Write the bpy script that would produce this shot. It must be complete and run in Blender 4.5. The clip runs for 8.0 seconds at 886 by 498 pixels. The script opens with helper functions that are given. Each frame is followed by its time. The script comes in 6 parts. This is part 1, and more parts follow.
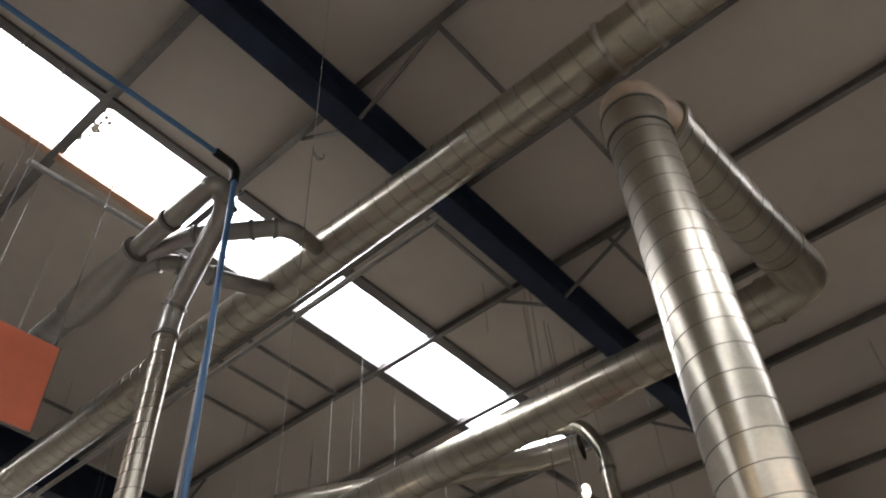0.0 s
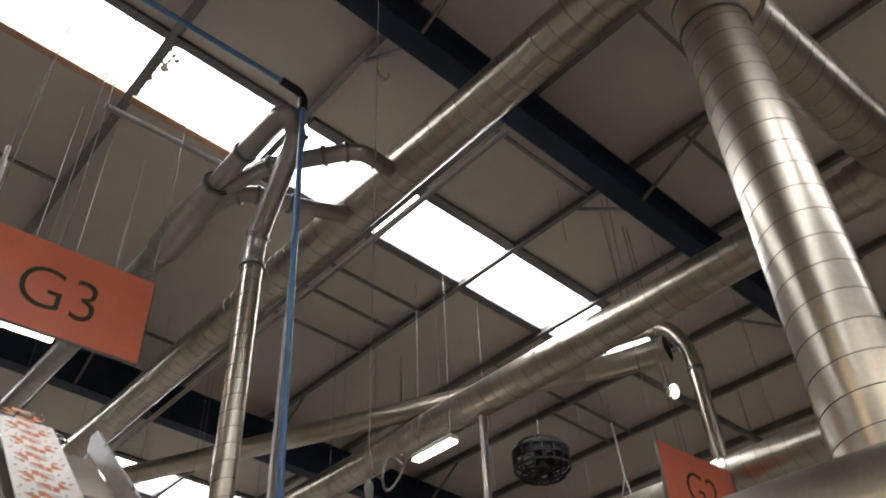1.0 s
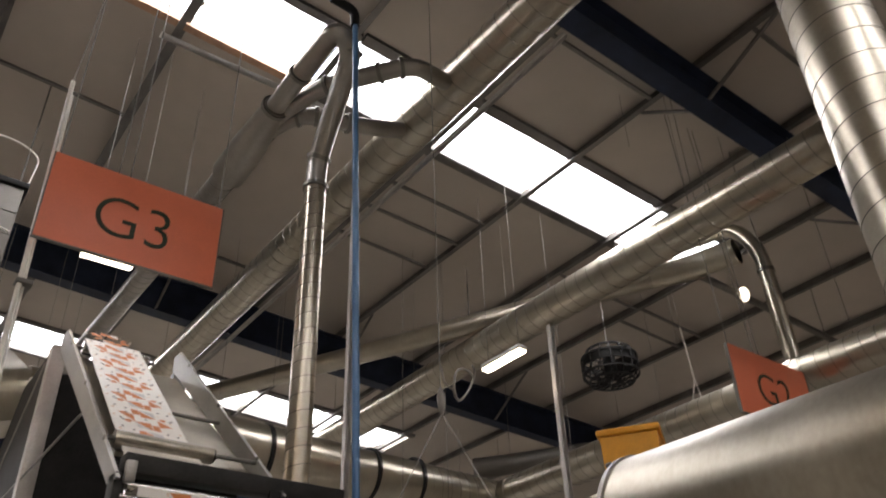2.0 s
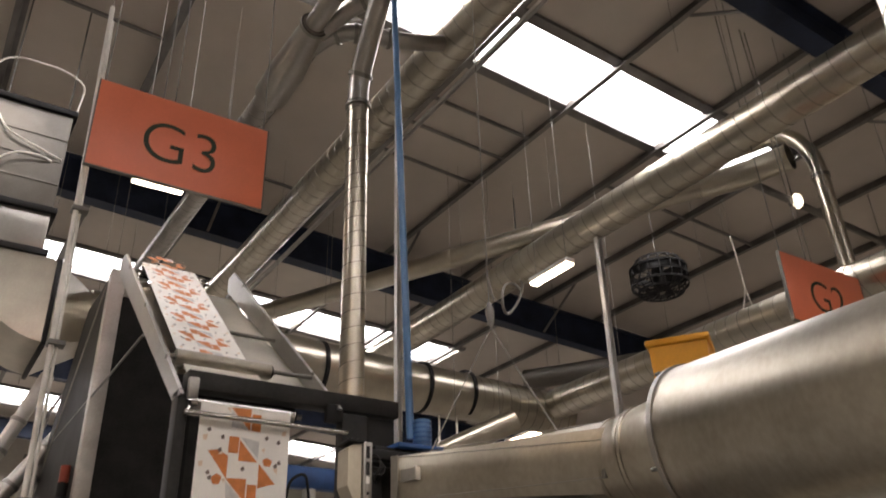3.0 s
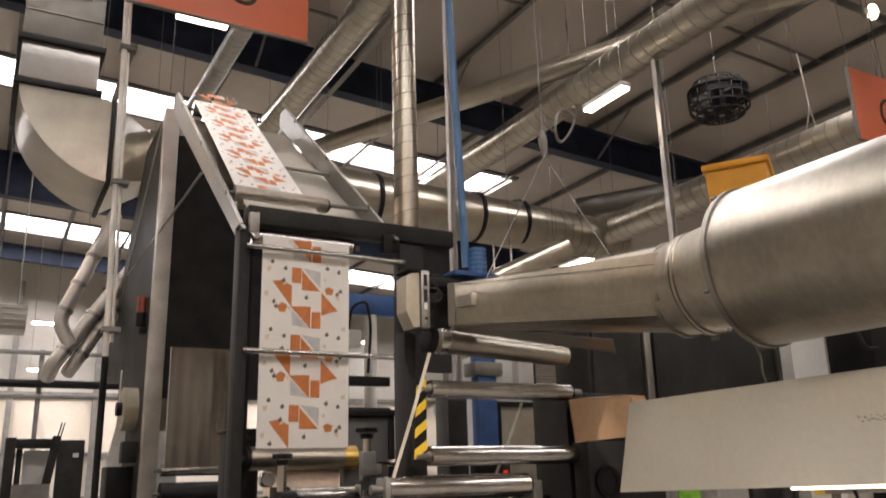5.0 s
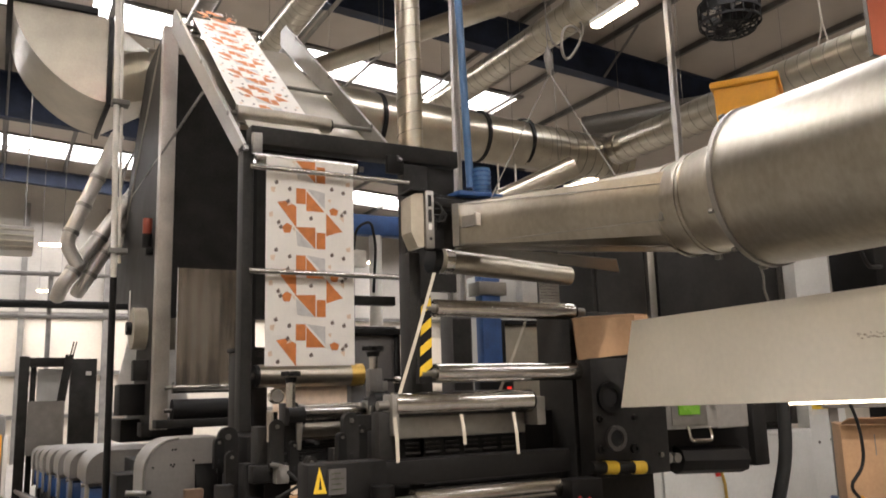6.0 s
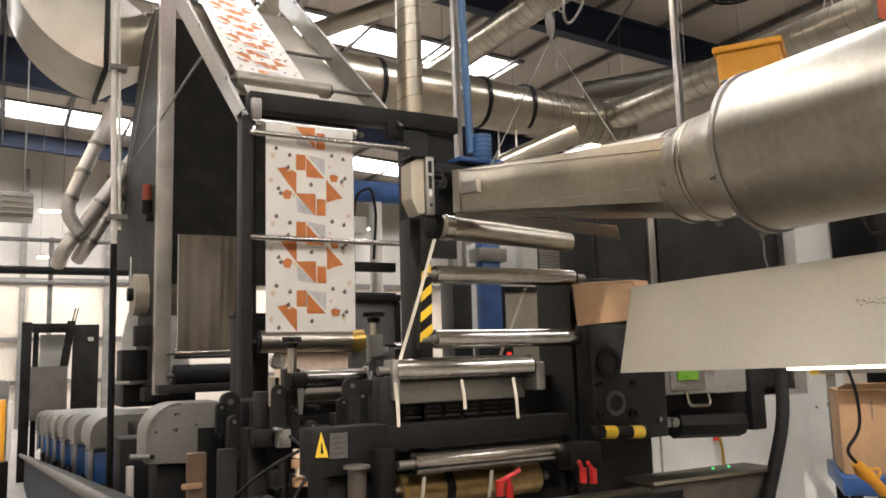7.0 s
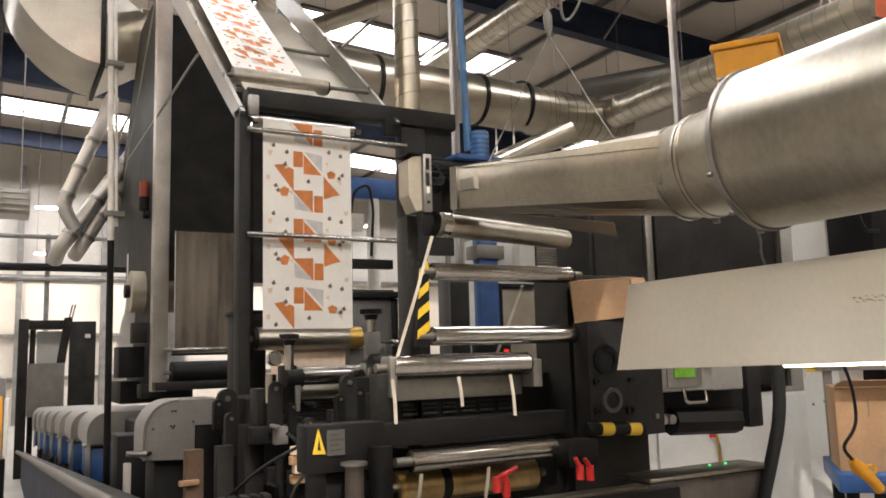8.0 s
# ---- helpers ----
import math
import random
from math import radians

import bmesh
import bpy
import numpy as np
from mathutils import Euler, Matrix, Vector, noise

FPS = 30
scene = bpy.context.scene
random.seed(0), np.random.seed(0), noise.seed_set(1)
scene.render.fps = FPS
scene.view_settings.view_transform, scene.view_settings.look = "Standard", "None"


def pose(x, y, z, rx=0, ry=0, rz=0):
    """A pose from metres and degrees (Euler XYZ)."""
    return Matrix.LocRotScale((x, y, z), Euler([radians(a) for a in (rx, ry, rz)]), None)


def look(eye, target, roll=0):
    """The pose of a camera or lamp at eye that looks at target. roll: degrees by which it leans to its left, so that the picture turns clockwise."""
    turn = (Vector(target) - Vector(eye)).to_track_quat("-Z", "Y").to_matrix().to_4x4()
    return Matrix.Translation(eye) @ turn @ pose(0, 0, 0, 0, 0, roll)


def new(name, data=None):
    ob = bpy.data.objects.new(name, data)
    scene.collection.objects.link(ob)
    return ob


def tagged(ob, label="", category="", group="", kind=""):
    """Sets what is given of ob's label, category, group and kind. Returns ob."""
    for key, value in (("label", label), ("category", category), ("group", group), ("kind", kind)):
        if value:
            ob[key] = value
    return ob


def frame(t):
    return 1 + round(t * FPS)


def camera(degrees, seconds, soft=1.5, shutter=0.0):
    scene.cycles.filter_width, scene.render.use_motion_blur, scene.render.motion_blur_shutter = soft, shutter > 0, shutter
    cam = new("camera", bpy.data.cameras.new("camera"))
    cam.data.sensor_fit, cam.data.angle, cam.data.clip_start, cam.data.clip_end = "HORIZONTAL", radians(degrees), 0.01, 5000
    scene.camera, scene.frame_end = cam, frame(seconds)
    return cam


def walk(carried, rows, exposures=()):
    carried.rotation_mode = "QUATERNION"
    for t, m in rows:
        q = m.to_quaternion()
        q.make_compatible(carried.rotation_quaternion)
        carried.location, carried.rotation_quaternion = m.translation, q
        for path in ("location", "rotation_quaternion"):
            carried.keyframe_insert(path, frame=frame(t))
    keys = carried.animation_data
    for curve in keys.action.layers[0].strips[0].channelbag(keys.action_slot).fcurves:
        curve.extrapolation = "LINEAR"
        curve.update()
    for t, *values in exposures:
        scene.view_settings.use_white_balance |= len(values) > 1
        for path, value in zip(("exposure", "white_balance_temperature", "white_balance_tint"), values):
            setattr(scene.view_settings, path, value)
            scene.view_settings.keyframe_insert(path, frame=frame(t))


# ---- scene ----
cam = camera(57.0, 8.0, soft=1.7, shutter=0.5)
EYE = (0.0, 0.0, 1.65)
# seconds, yaw, pitch, roll
PATH = [
    (0.0, -48.18, 44.73, 2.55),
    (0.5, -44.74, 41.88, 2.34),
    (1.0, -41.51, 38.99, 2.12),
    (1.5, -38.74, 36.05, 1.87),
    (3.0, -32.82, 27.33, 1.46),
    (3.5, -31.40, 24.42, 1.42),
    (4.0, -30.24, 21.51, 1.41),
    (4.5, -29.37, 18.62, 1.43),
    (6.0, -28.51, 10.00, 1.64),
    (6.5, -28.47, 8.21, 1.64),
    (7.0, -28.49, 7.64, 1.63),
    (7.5, -28.59, 7.51, 1.63),
    (8.0, -28.68, 7.43, 1.60),
]
EXPOSURES = [(0.0, -0.36, 6400, 12), (1.5, -0.52, 6700, 14), (3.5, -0.26, 7100, 18), (4.5, -0.12, 7100, 18), (6.5, 0.33, 6950, 14), (8.0, 0.4, 6900, 13)]
walk(cam, [(t, pose(*EYE, 90 + p, r, y)) for t, y, p, r in PATH], EXPOSURES)

# ---- world and light ----
world = bpy.data.worlds.new("sky")
scene.world = world
world.use_nodes = True
wn = world.node_tree.nodes
sky = wn.new("ShaderNodeTexSky")
sky.sky_type, sky.sun_disc = "NISHITA", False
sky.sun_elevation, sky.sun_rotation = radians(48), radians(200)
wn["Background"].inputs["Strength"].default_value = 0.1
world.node_tree.links.new(sky.outputs["Color"], wn["Background"].inputs["Color"])
sun = new("sun", bpy.data.lights.new("sun", "SUN"))
sun.data.energy, sun.data.angle, sun.data.color = 2.0, radians(0.5), (1.0, 0.95, 0.88)
sun.matrix_world = look((0, 0, 20), (0.25, 0.62, 19.2))


def ceiling_z(x):
    return 8.4 - 0.06 * x


SLOPE = math.degrees(math.atan(0.06))
# the strips at y -9 and -3 are unseen, added for light from behind
SKYLIGHTS = [(-9.0, -6.5, 9.35, 0.9), (-3.0, -6.5, 9.35, 0.9), (5.67, -6.5, 9.35, 0.86), (14.28, -6.5, 9.55, 1.05), (23.2, -6.5, 14.0, 1.5)]
for sy, x0, x1, wide in SKYLIGHTS:
    lamp = new("skylight_daylight", bpy.data.lights.new("skylight_daylight", "AREA"))
    lamp.data.shape, lamp.data.size, lamp.data.size_y = "RECTANGLE", x1 - x0 - 0.1, wide - 0.06
    lamp.data.energy, lamp.data.color = 34.0 * (x1 - x0) * wide, (0.95, 0.96, 1.0)
    lamp.matrix_world = pose((x0 + x1) / 2, sy, ceiling_z((x0 + x1) / 2) + 0.07, 0, SLOPE, 0)

# ---- materials ----
MATS = {}


def mat(name, color, rough=0.5, metal=0.0, grain=6.0, amount=0.12, bump=0.05, fine=60.0, rand=0.0, streak=None, emit=0.0, coat=0.0):
    """A painted, plastic or metal surface with stains at one scale, grain at another and a fine relief."""
    if name in MATS:
        return MATS[name]
    m = bpy.data.materials.new(name)
    m.use_nodes = True
    n, l = m.node_tree.nodes, m.node_tree.links
    b = n["Principled BSDF"]
    tc = n.new("ShaderNodeTexCoord")
    mp = n.new("ShaderNodeMapping")
    if streak:
        mp.inputs["Scale"].default_value = streak
    l.new(tc.outputs["Object"], mp.inputs["Vector"])
    big, small = n.new("ShaderNodeTexNoise"), n.new("ShaderNodeTexNoise")
    big.inputs["Scale"].default_value, big.inputs["Detail"].default_value = grain, 4
    small.inputs["Scale"].default_value, small.inputs["Detail"].default_value = fine, 3
    l.new(mp.outputs["Vector"], big.inputs["Vector"])
    l.new(mp.outputs["Vector"], small.inputs["Vector"])
    mix = n.new("ShaderNodeMath")
    mix.operation = "MULTIPLY_ADD"
    mix.inputs[1].default_value = 0.35
    l.new(small.outputs["Fac"], mix.inputs[0])
    l.new(big.outputs["Fac"], mix.inputs[2])
    ramp = n.new("ShaderNodeValToRGB")
    ramp.color_ramp.elements[0].position, ramp.color_ramp.elements[1].position = 0.4, 0.95
    dark = [c * (1 - 2.2 * amount) for c in color]
    light = [min(1.0, c * (1 + amount)) for c in color]
    ramp.color_ramp.elements[0].color, ramp.color_ramp.elements[1].color = (*dark, 1), (*light, 1)
    l.new(mix.outputs[0], ramp.inputs["Fac"])
    out = ramp.outputs["Color"]
    if rand:
        oi, hsv = n.new("ShaderNodeObjectInfo"), n.new("ShaderNodeHueSaturation")
        mr = n.new("ShaderNodeMapRange")
        mr.inputs["To Min"].default_value, mr.inputs["To Max"].default_value = 1 - rand, 1 + rand
        l.new(oi.outputs["Random"], mr.inputs["Value"])
        l.new(mr.outputs["Result"], hsv.inputs["Value"])
        l.new(out, hsv.inputs["Color"])
        out = hsv.outputs["Color"]
    l.new(out, b.inputs["Base Color"])
    rr = n.new("ShaderNodeMapRange")
    rr.inputs["To Min"].default_value, rr.inputs["To Max"].default_value = max(0.04, rough - 0.12), min(1, rough + 0.12)
    l.new(big.outputs["Fac"], rr.inputs["Value"])
    l.new(rr.outputs["Result"], b.inputs["Roughness"])
    b.inputs["Metallic"].default_value = metal
    b.inputs["Coat Weight"].default_value = coat
    if max(color) < 0.06:
        b.inputs["Specular IOR Level"].default_value = 0.2
    if bump:
        bp = n.new("ShaderNodeBump")
        bp.inputs["Strength"].default_value, bp.inputs["Distance"].default_value = bump, 0.01
        l.new(mix.outputs[0], bp.inputs["Height"])
        l.new(bp.outputs["Normal"], b.inputs["Normal"])
    if emit:
        b.inputs["Emission Color"].default_value = (*color, 1)
        b.inputs["Emission Strength"].default_value = emit
    MATS[name] = m
    return m


def galvanised(name, color, rough, spangle=28.0):
    """Zinc-coated steel sheet: crystal spangle, dull patches and a slightly wavy sheet."""
    m = mat(name, color, rough, 0.95, 3.2, 0.1, 0.0, 45.0)
    n, l = m.node_tree.nodes, m.node_tree.links
    b = n["Principled BSDF"]
    tc, vo, wave = n.new("ShaderNodeTexCoord"), n.new("ShaderNodeTexVoronoi"), n.new("ShaderNodeTexNoise")
    vo.inputs["Scale"].default_value, wave.inputs["Scale"].default_value = spangle, 2.0
    wave.inputs["Detail"].default_value = 0.0
    l.new(tc.outputs["Object"], vo.inputs["Vector"])
    l.new(tc.outputs["Object"], wave.inputs["Vector"])
    r2 = n.new("ShaderNodeMapRange")
    r2.inputs["To Min"].default_value, r2.inputs["To Max"].default_value = rough - 0.012, rough + 0.015
    l.new(vo.outputs["Color"], r2.inputs["Value"])
    l.new(r2.outputs["Result"], b.inputs["Roughness"])
    bp = n.new("ShaderNodeBump")
    bp.inputs["Strength"].default_value, bp.inputs["Distance"].default_value = 0.012, 0.01
    l.new(wave.outputs["Fac"], bp.inputs["Height"])
    l.new(bp.outputs["Normal"], b.inputs["Normal"])
    return m


GALV = galvanised("galvanised_steel", (0.43, 0.39, 0.315), 0.29)
GALV_DULL = galvanised("dull_galvanised_steel", (0.33, 0.31, 0.28), 0.36)
GALV_DARK = galvanised("dark_galvanised_steel", (0.15, 0.14, 0.125), 0.55)
# elbow brown, with the warm light it reflects put into the colour
ELBOW_BROWN = mat("brown_lit_elbow", (0.40, 0.30, 0.21), 0.55, 0.2)
PIPE_PALE = mat("pale_zinc_pipe", (0.52, 0.49, 0.44), 0.4, 0.55, 5.0, 0.12, 0.01)
POST_PALE = mat("pale_anodised_post", (0.45, 0.42, 0.375), 0.42, 0.5, 5.0, 0.14, 0.03)
SEAM = mat("duct_seam_steel", (0.20, 0.19, 0.17), 0.5, 0.9)
STAINLESS = mat("brushed_stainless_steel", (0.38, 0.345, 0.285), 0.36, 1.0, 3.0, 0.16, 0.012, 45.0, streak=(1, 1.6, 1))
CHROME = mat("polished_roller_steel", (0.52, 0.49, 0.45), 0.2, 1.0, 8.0, 0.1, 0.02, 90.0, streak=(6, 1, 1))
BRASS = mat("worn_brass", (0.55, 0.36, 0.10), 0.35, 1.0)
BRONZE = mat("dull_bronze", (0.40, 0.28, 0.13), 0.34, 0.85, 7.0, 0.25, 0.02)
PLATE = mat("aluminium_plate", (0.30, 0.285, 0.26), 0.42, 0.85, 5.0, 0.15, 0.03)
CHARCOAL = mat("charcoal_machine_paint", (0.021, 0.020, 0.0185), 0.55, 0.0, 5.0, 0.3, 0.04, 50.0)
BLACK = mat("black_machine_paint", (0.0085, 0.008, 0.0078), 0.55, 0.0, 5.0, 0.3, 0.04)
RUBBER = mat("black_rubber", (0.015, 0.015, 0.015), 0.65)
GREY_POST = mat("grey_painted_post", (0.21, 0.20, 0.185), 0.45, 0.2, 5.0, 0.16, 0.03)
GREY_CASE = mat("light_grey_casing_paint", (0.185, 0.175, 0.16), 0.45, 0.0, 4.0, 0.15, 0.03)
HOOD = mat("pale_grey_lamp_hood_paint", (0.74, 0.71, 0.62), 0.45, 0.05, 2.0, 0.07, 0.02)
CABINET = mat("pale_cabinet_paint", (0.55, 0.55, 0.52), 0.45, 0.0, 3.0, 0.08, 0.02)
BLUE_BEAM = mat("dark_blue_beam_paint", (0.020, 0.030, 0.058), 0.55, 0.0, 3.0, 0.25, 0.04)
BLUE_PIPE = mat("blue_airline_pipe", (0.055, 0.15, 0.30), 0.35, 0.0, 6.0, 0.12, 0.02)
BLUE_UNIT = mat("blue_unit_paint", (0.02, 0.08, 0.24), 0.42, 0.0, 6.0, 0.2, 0.03)
CEIL = mat("ceiling_liner_sheet", (0.46, 0.41, 0.355), 0.75, 0.0, 0.5, 0.06, 0.0, 3.0)
PURLIN = mat("galvanised_purlin", (0.19, 0.18, 0.17), 0.5, 0.75, 3.0, 0.2, 0.03)
SKY_FRAME = mat("skylight_timber_edge", (0.50, 0.30, 0.19), 0.6, 0.0, 5.0, 0.2, 0.05)
WALL = mat("cream_wall_cladding", (0.64, 0.58, 0.495), 0.6, 0.0, 0.7, 0.09, 0.03, 12.0)
WALL_UP = mat("grey_upper_cladding", (0.50, 0.47, 0.42), 0.6, 0.0, 0.7, 0.1, 0.03, 12.0)
FLOOR = mat("worn_concrete_floor", (0.34, 0.32, 0.29), 0.45, 0.0, 0.8, 0.2, 0.05, 25.0)
CORAL = mat("coral_sign_board", (0.80, 0.205, 0.105), 0.42, 0.0, 3.0, 0.05, 0.01)
LETTER = mat("dark_olive_letters", (0.05, 0.055, 0.035), 0.5)
PAPER = mat("printed_paper_white", (0.80, 0.77, 0.71), 0.55, 0.0, 5.0, 0.05, 0.01)
ORANGE = mat("orange_print", (0.60, 0.19, 0.045), 0.55, 0.0, 20.0, 0.12, 0.0)
GREY_INK = mat("grey_print", (0.55, 0.54, 0.52), 0.55, 0.0, 20.0, 0.1, 0.0)
DARK_INK = mat("dark_print", (0.17, 0.13, 0.11), 0.55, 0.0, 20.0, 0.2, 0.0)
PEACH = mat("peach_print", (0.72, 0.56, 0.42), 0.55, 0.0, 20.0, 0.1, 0.0)
YELLOW = mat("yellow_paint", (0.72, 0.32, 0.02), 0.45, 0.0, 5.0, 0.1, 0.03)
HAZARD = mat("hazard_yellow", (0.70, 0.46, 0.03), 0.5)
RED = mat("red_plastic", (0.55, 0.02, 0.02), 0.35)
CARD = mat("brown_cardboard", (0.40, 0.24, 0.13), 0.8, 0.0, 4.0, 0.14, 0.05)
CARD_DARK = mat("dark_brown_board", (0.15, 0.09, 0.055), 0.8, 0.0, 4.0, 0.2, 0.05)
WIRE = mat("steel_wire", (0.16, 0.155, 0.14), 0.7, 0.0)
CABLE_WHITE = mat("white_cable", (0.72, 0.69, 0.62), 0.5)
TRAY = mat("perforated_channel", (0.58, 0.56, 0.53), 0.45, 0.45)
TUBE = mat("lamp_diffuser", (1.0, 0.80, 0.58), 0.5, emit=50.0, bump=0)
TUBE_DIM = mat("near_lamp_diffuser", (1.0, 0.86, 0.68), 0.5, emit=14.0, bump=0)
STRIP = mat("cream_trim_paper", (0.55, 0.50, 0.41), 0.65)
SOFT_TUBE = mat("soft_lamp_glow", (1.0, 0.88, 0.68), 0.5, emit=4.0, bump=0)
WHITE = mat("white_plastic", (0.60, 0.58, 0.54), 0.45)
SCREEN = mat("green_display", (0.10, 0.24, 0.025), 0.3, emit=0.06, bump=0)
RED_LED = mat("red_digits", (0.9, 0.03, 0.02), 0.4, emit=0.8, bump=0)
AMBER = mat("dull_red_lens", (0.30, 0.055, 0.03), 0.35)
BEIGE = mat("beige_machine_panel", (0.34, 0.30, 0.23), 0.5)
GREEN_LED = mat("green_lamp", (0.03, 0.8, 0.2), 0.4, emit=1.0, bump=0)
RAIL = mat("worn_brown_grey_rail", (0.105, 0.088, 0.074), 0.5, 0.1, 7.0, 0.25, 0.04)
MID_GREY = mat("mid_grey_machine_paint", (0.075, 0.07, 0.066), 0.5, 0.0, 5.0, 0.2, 0.03)


def film_material():
    # upright tone streaks stand in for reflections on the film
    m = mat("clear_film_web", (0.33, 0.29, 0.245), 0.2, 0.85, 3.0, 0.16, 0.015, 12.0, streak=(4, 1, 0.7), coat=0.5)
    return m


FILM = film_material()


def skylight_pane():
    m = bpy.data.materials.new("sky_glow_rooflight")
    m.use_nodes = True
    n, l = m.node_tree.nodes, m.node_tree.links
    b = n["Principled BSDF"]
    b.inputs["Base Color"].default_value = (0.9, 0.94, 0.97, 1)
    b.inputs["Roughness"].default_value = 0.5
    b.inputs["Transmission Weight"].default_value = 0.3
    # emission stands in for the bright sky outside; the pane itself is no lamp
    b.inputs["Emission Color"].default_value = (0.90, 0.95, 1.0, 1)
    b.inputs["Emission Strength"].default_value = 4.0
    return m


PANE = skylight_pane()

# ---- builders ----
AT = {}


def shift(bm, parent):
    if parent:
        bmesh.ops.translate(bm, verts=bm.verts, vec=-AT[parent.name])


def finish(name, bm, material, smooth):
    bmesh.ops.recalc_face_normals(bm, faces=bm.faces)
    me = bpy.data.meshes.new(name)
    bm.to_mesh(me)
    bm.free()
    me.materials.append(material)
    if smooth:
        me.polygons.foreach_set("use_smooth", [True] * len(me.polygons))
        me.set_sharp_from_angle(angle=radians(40))
    return me


def part(name, bm, material, parent, label="", smooth=True):
    """One mesh under a thing or a part; the bmesh is in world places."""
    shift(bm, parent)
    ob = new(name, finish(name, bm, material, smooth))
    ob.parent = parent
    AT[ob.name] = AT[parent.name]
    if label:
        tagged(ob, label)
    return ob


def thing(name, at, label, category, group="", kind=""):
    ob = new(name)
    ob.empty_display_size = 0.1
    ob.location = at
    AT[ob.name] = Vector(at)
    return tagged(ob, label, category, group, kind)


def solo(name, bm, material, label, category, group="", kind="", smooth=True):
    ob = new(name, finish(name, bm, material, smooth))
    AT[ob.name] = Vector((0, 0, 0))
    return tagged(ob, label, category, group, kind)


def box(bm, lo, hi, bevel=0.0, turn=None):
    lo, hi = Vector(lo), Vector(hi)
    c, s = (lo + hi) / 2, hi - lo
    m = Matrix.Translation(c) @ (turn or Matrix()) @ Matrix.Diagonal((abs(s.x), abs(s.y), abs(s.z), 1))
    made = bmesh.ops.create_cube(bm, size=1, matrix=m)["verts"]
    if bevel:
        edges = {e for v in made for e in v.link_edges}
        bmesh.ops.bevel(bm, geom=list(edges), offset=bevel, segments=2, affect="EDGES", profile=0.5)
    return bm


def axes(d):
    d = Vector(d).normalized()
    a = d.cross(Vector((0, 0, 1)))
    if a.length < 0.02:
        a = d.cross(Vector((0, 1, 0)))
    a.normalize()
    return d, a, d.cross(a).normalized()


def cyl(bm, p0, p1, r0, r1=None, seg=32, caps=True):
    p0, p1 = Vector(p0), Vector(p1)
    r1 = r0 if r1 is None else r1
    d, a, b = axes(p1 - p0)
    rings = []
    for p, r in ((p0, r0), (p1, r1)):
        rings.append([bm.verts.new(p + r * (math.cos(t) * a + math.sin(t) * b)) for t in (2 * math.pi * i / seg for i in range(seg))])
    for i in range(seg):
        j = (i + 1) % seg
        bm.faces.new((rings[0][i], rings[0][j], rings[1][j], rings[1][i]))
    if caps:
        bm.faces.new(rings[0][::-1])
        bm.faces.new(rings[1])
    return bm


def rounded(points, radius, steps=7):
    """The line through the points with its corners rounded off."""
    pts = [Vector(p) for p in points]
    out = [pts[0]]
    for k in range(1, len(pts) - 1):
        p, q, s = pts[k - 1], pts[k], pts[k + 1]
        cut = min(radius, (p - q).length * 0.48, (s - q).length * 0.48)
        a, b = q + (p - q).normalized() * cut, q + (s - q).normalized() * cut
        for i in range(steps + 1):
            t = i / steps
            out.append((1 - t) ** 2 * a + 2 * t * (1 - t) * q + t * t * b)
    return out + [pts[-1]]


def tube(bm, points, r, seg=16, caps=True):
    """A pipe swept along a line."""
    pts = [Vector(p) for p in points]
    tang = [(pts[min(i + 1, len(pts) - 1)] - pts[max(i - 1, 0)]).normalized() for i in range(len(pts))]
    _, a, _ = axes(tang[0])
    rings = []
    for k, (p, t) in enumerate(zip(pts, tang)):
        a = (a - a.dot(t) * t).normalized()
        b = t.cross(a)
        rr = r[k] if isinstance(r, list) else r
        rings.append([bm.verts.new(p + rr * (math.cos(w) * a + math.sin(w) * b)) for w in (2 * math.pi * i / seg for i in range(seg))])
    for q, s in zip(rings, rings[1:]):
        for i in range(seg):
            j = (i + 1) % seg
            bm.faces.new((q[i], q[j], s[j], s[i]))
    if caps:
        bm.faces.new(rings[0][::-1])
        bm.faces.new(rings[-1])
    return bm


def helix(bm, p0, p1, r, pitch, width=0.008, height=0.004, seg=24):
    """The raised lock seam that winds round a spiral duct."""
    p0, p1 = Vector(p0), Vector(p1)
    d, a, b = axes(p1 - p0)
    length = (p1 - p0).length
    n = int(length / pitch * seg)
    last = None
    for i in range(n + 1):
        s = i / seg
        w = 2 * math.pi * s
        c = p0 + d * min(s * pitch, length)
        out = math.cos(w) * a + math.sin(w) * b
        row = [bm.verts.new(c + d * o + out * (r + h)) for o, h in ((-width / 2, -0.001), (-width / 4, height), (width / 4, height), (width / 2, -0.001))]
        if last:
            for k in range(3):
                bm.faces.new((last[k], last[k + 1], row[k + 1], row[k]))
        last = row
    return bm


def ring(bm, p, d, r, width=0.03, height=0.012, seg=32):
    """A clamp band or flange round a pipe."""
    d = Vector(d).normalized()
    p = Vector(p)
    prof = [(-width / 2, -0.004), (-width / 2, height), (width / 2, height), (width / 2, -0.004)]
    _, a, b = axes(d)
    loops = [[bm.verts.new(p + d * o + (r + h) * (math.cos(w) * a + math.sin(w) * b)) for w in (2 * math.pi * i / seg for i in range(seg))] for o, h in prof]
    for k in range(4):
        q, s = loops[k], loops[(k + 1) % 4]
        for i in range(seg):
            j = (i + 1) % seg
            bm.faces.new((q[i], q[j], s[j], s[i]))
    return bm


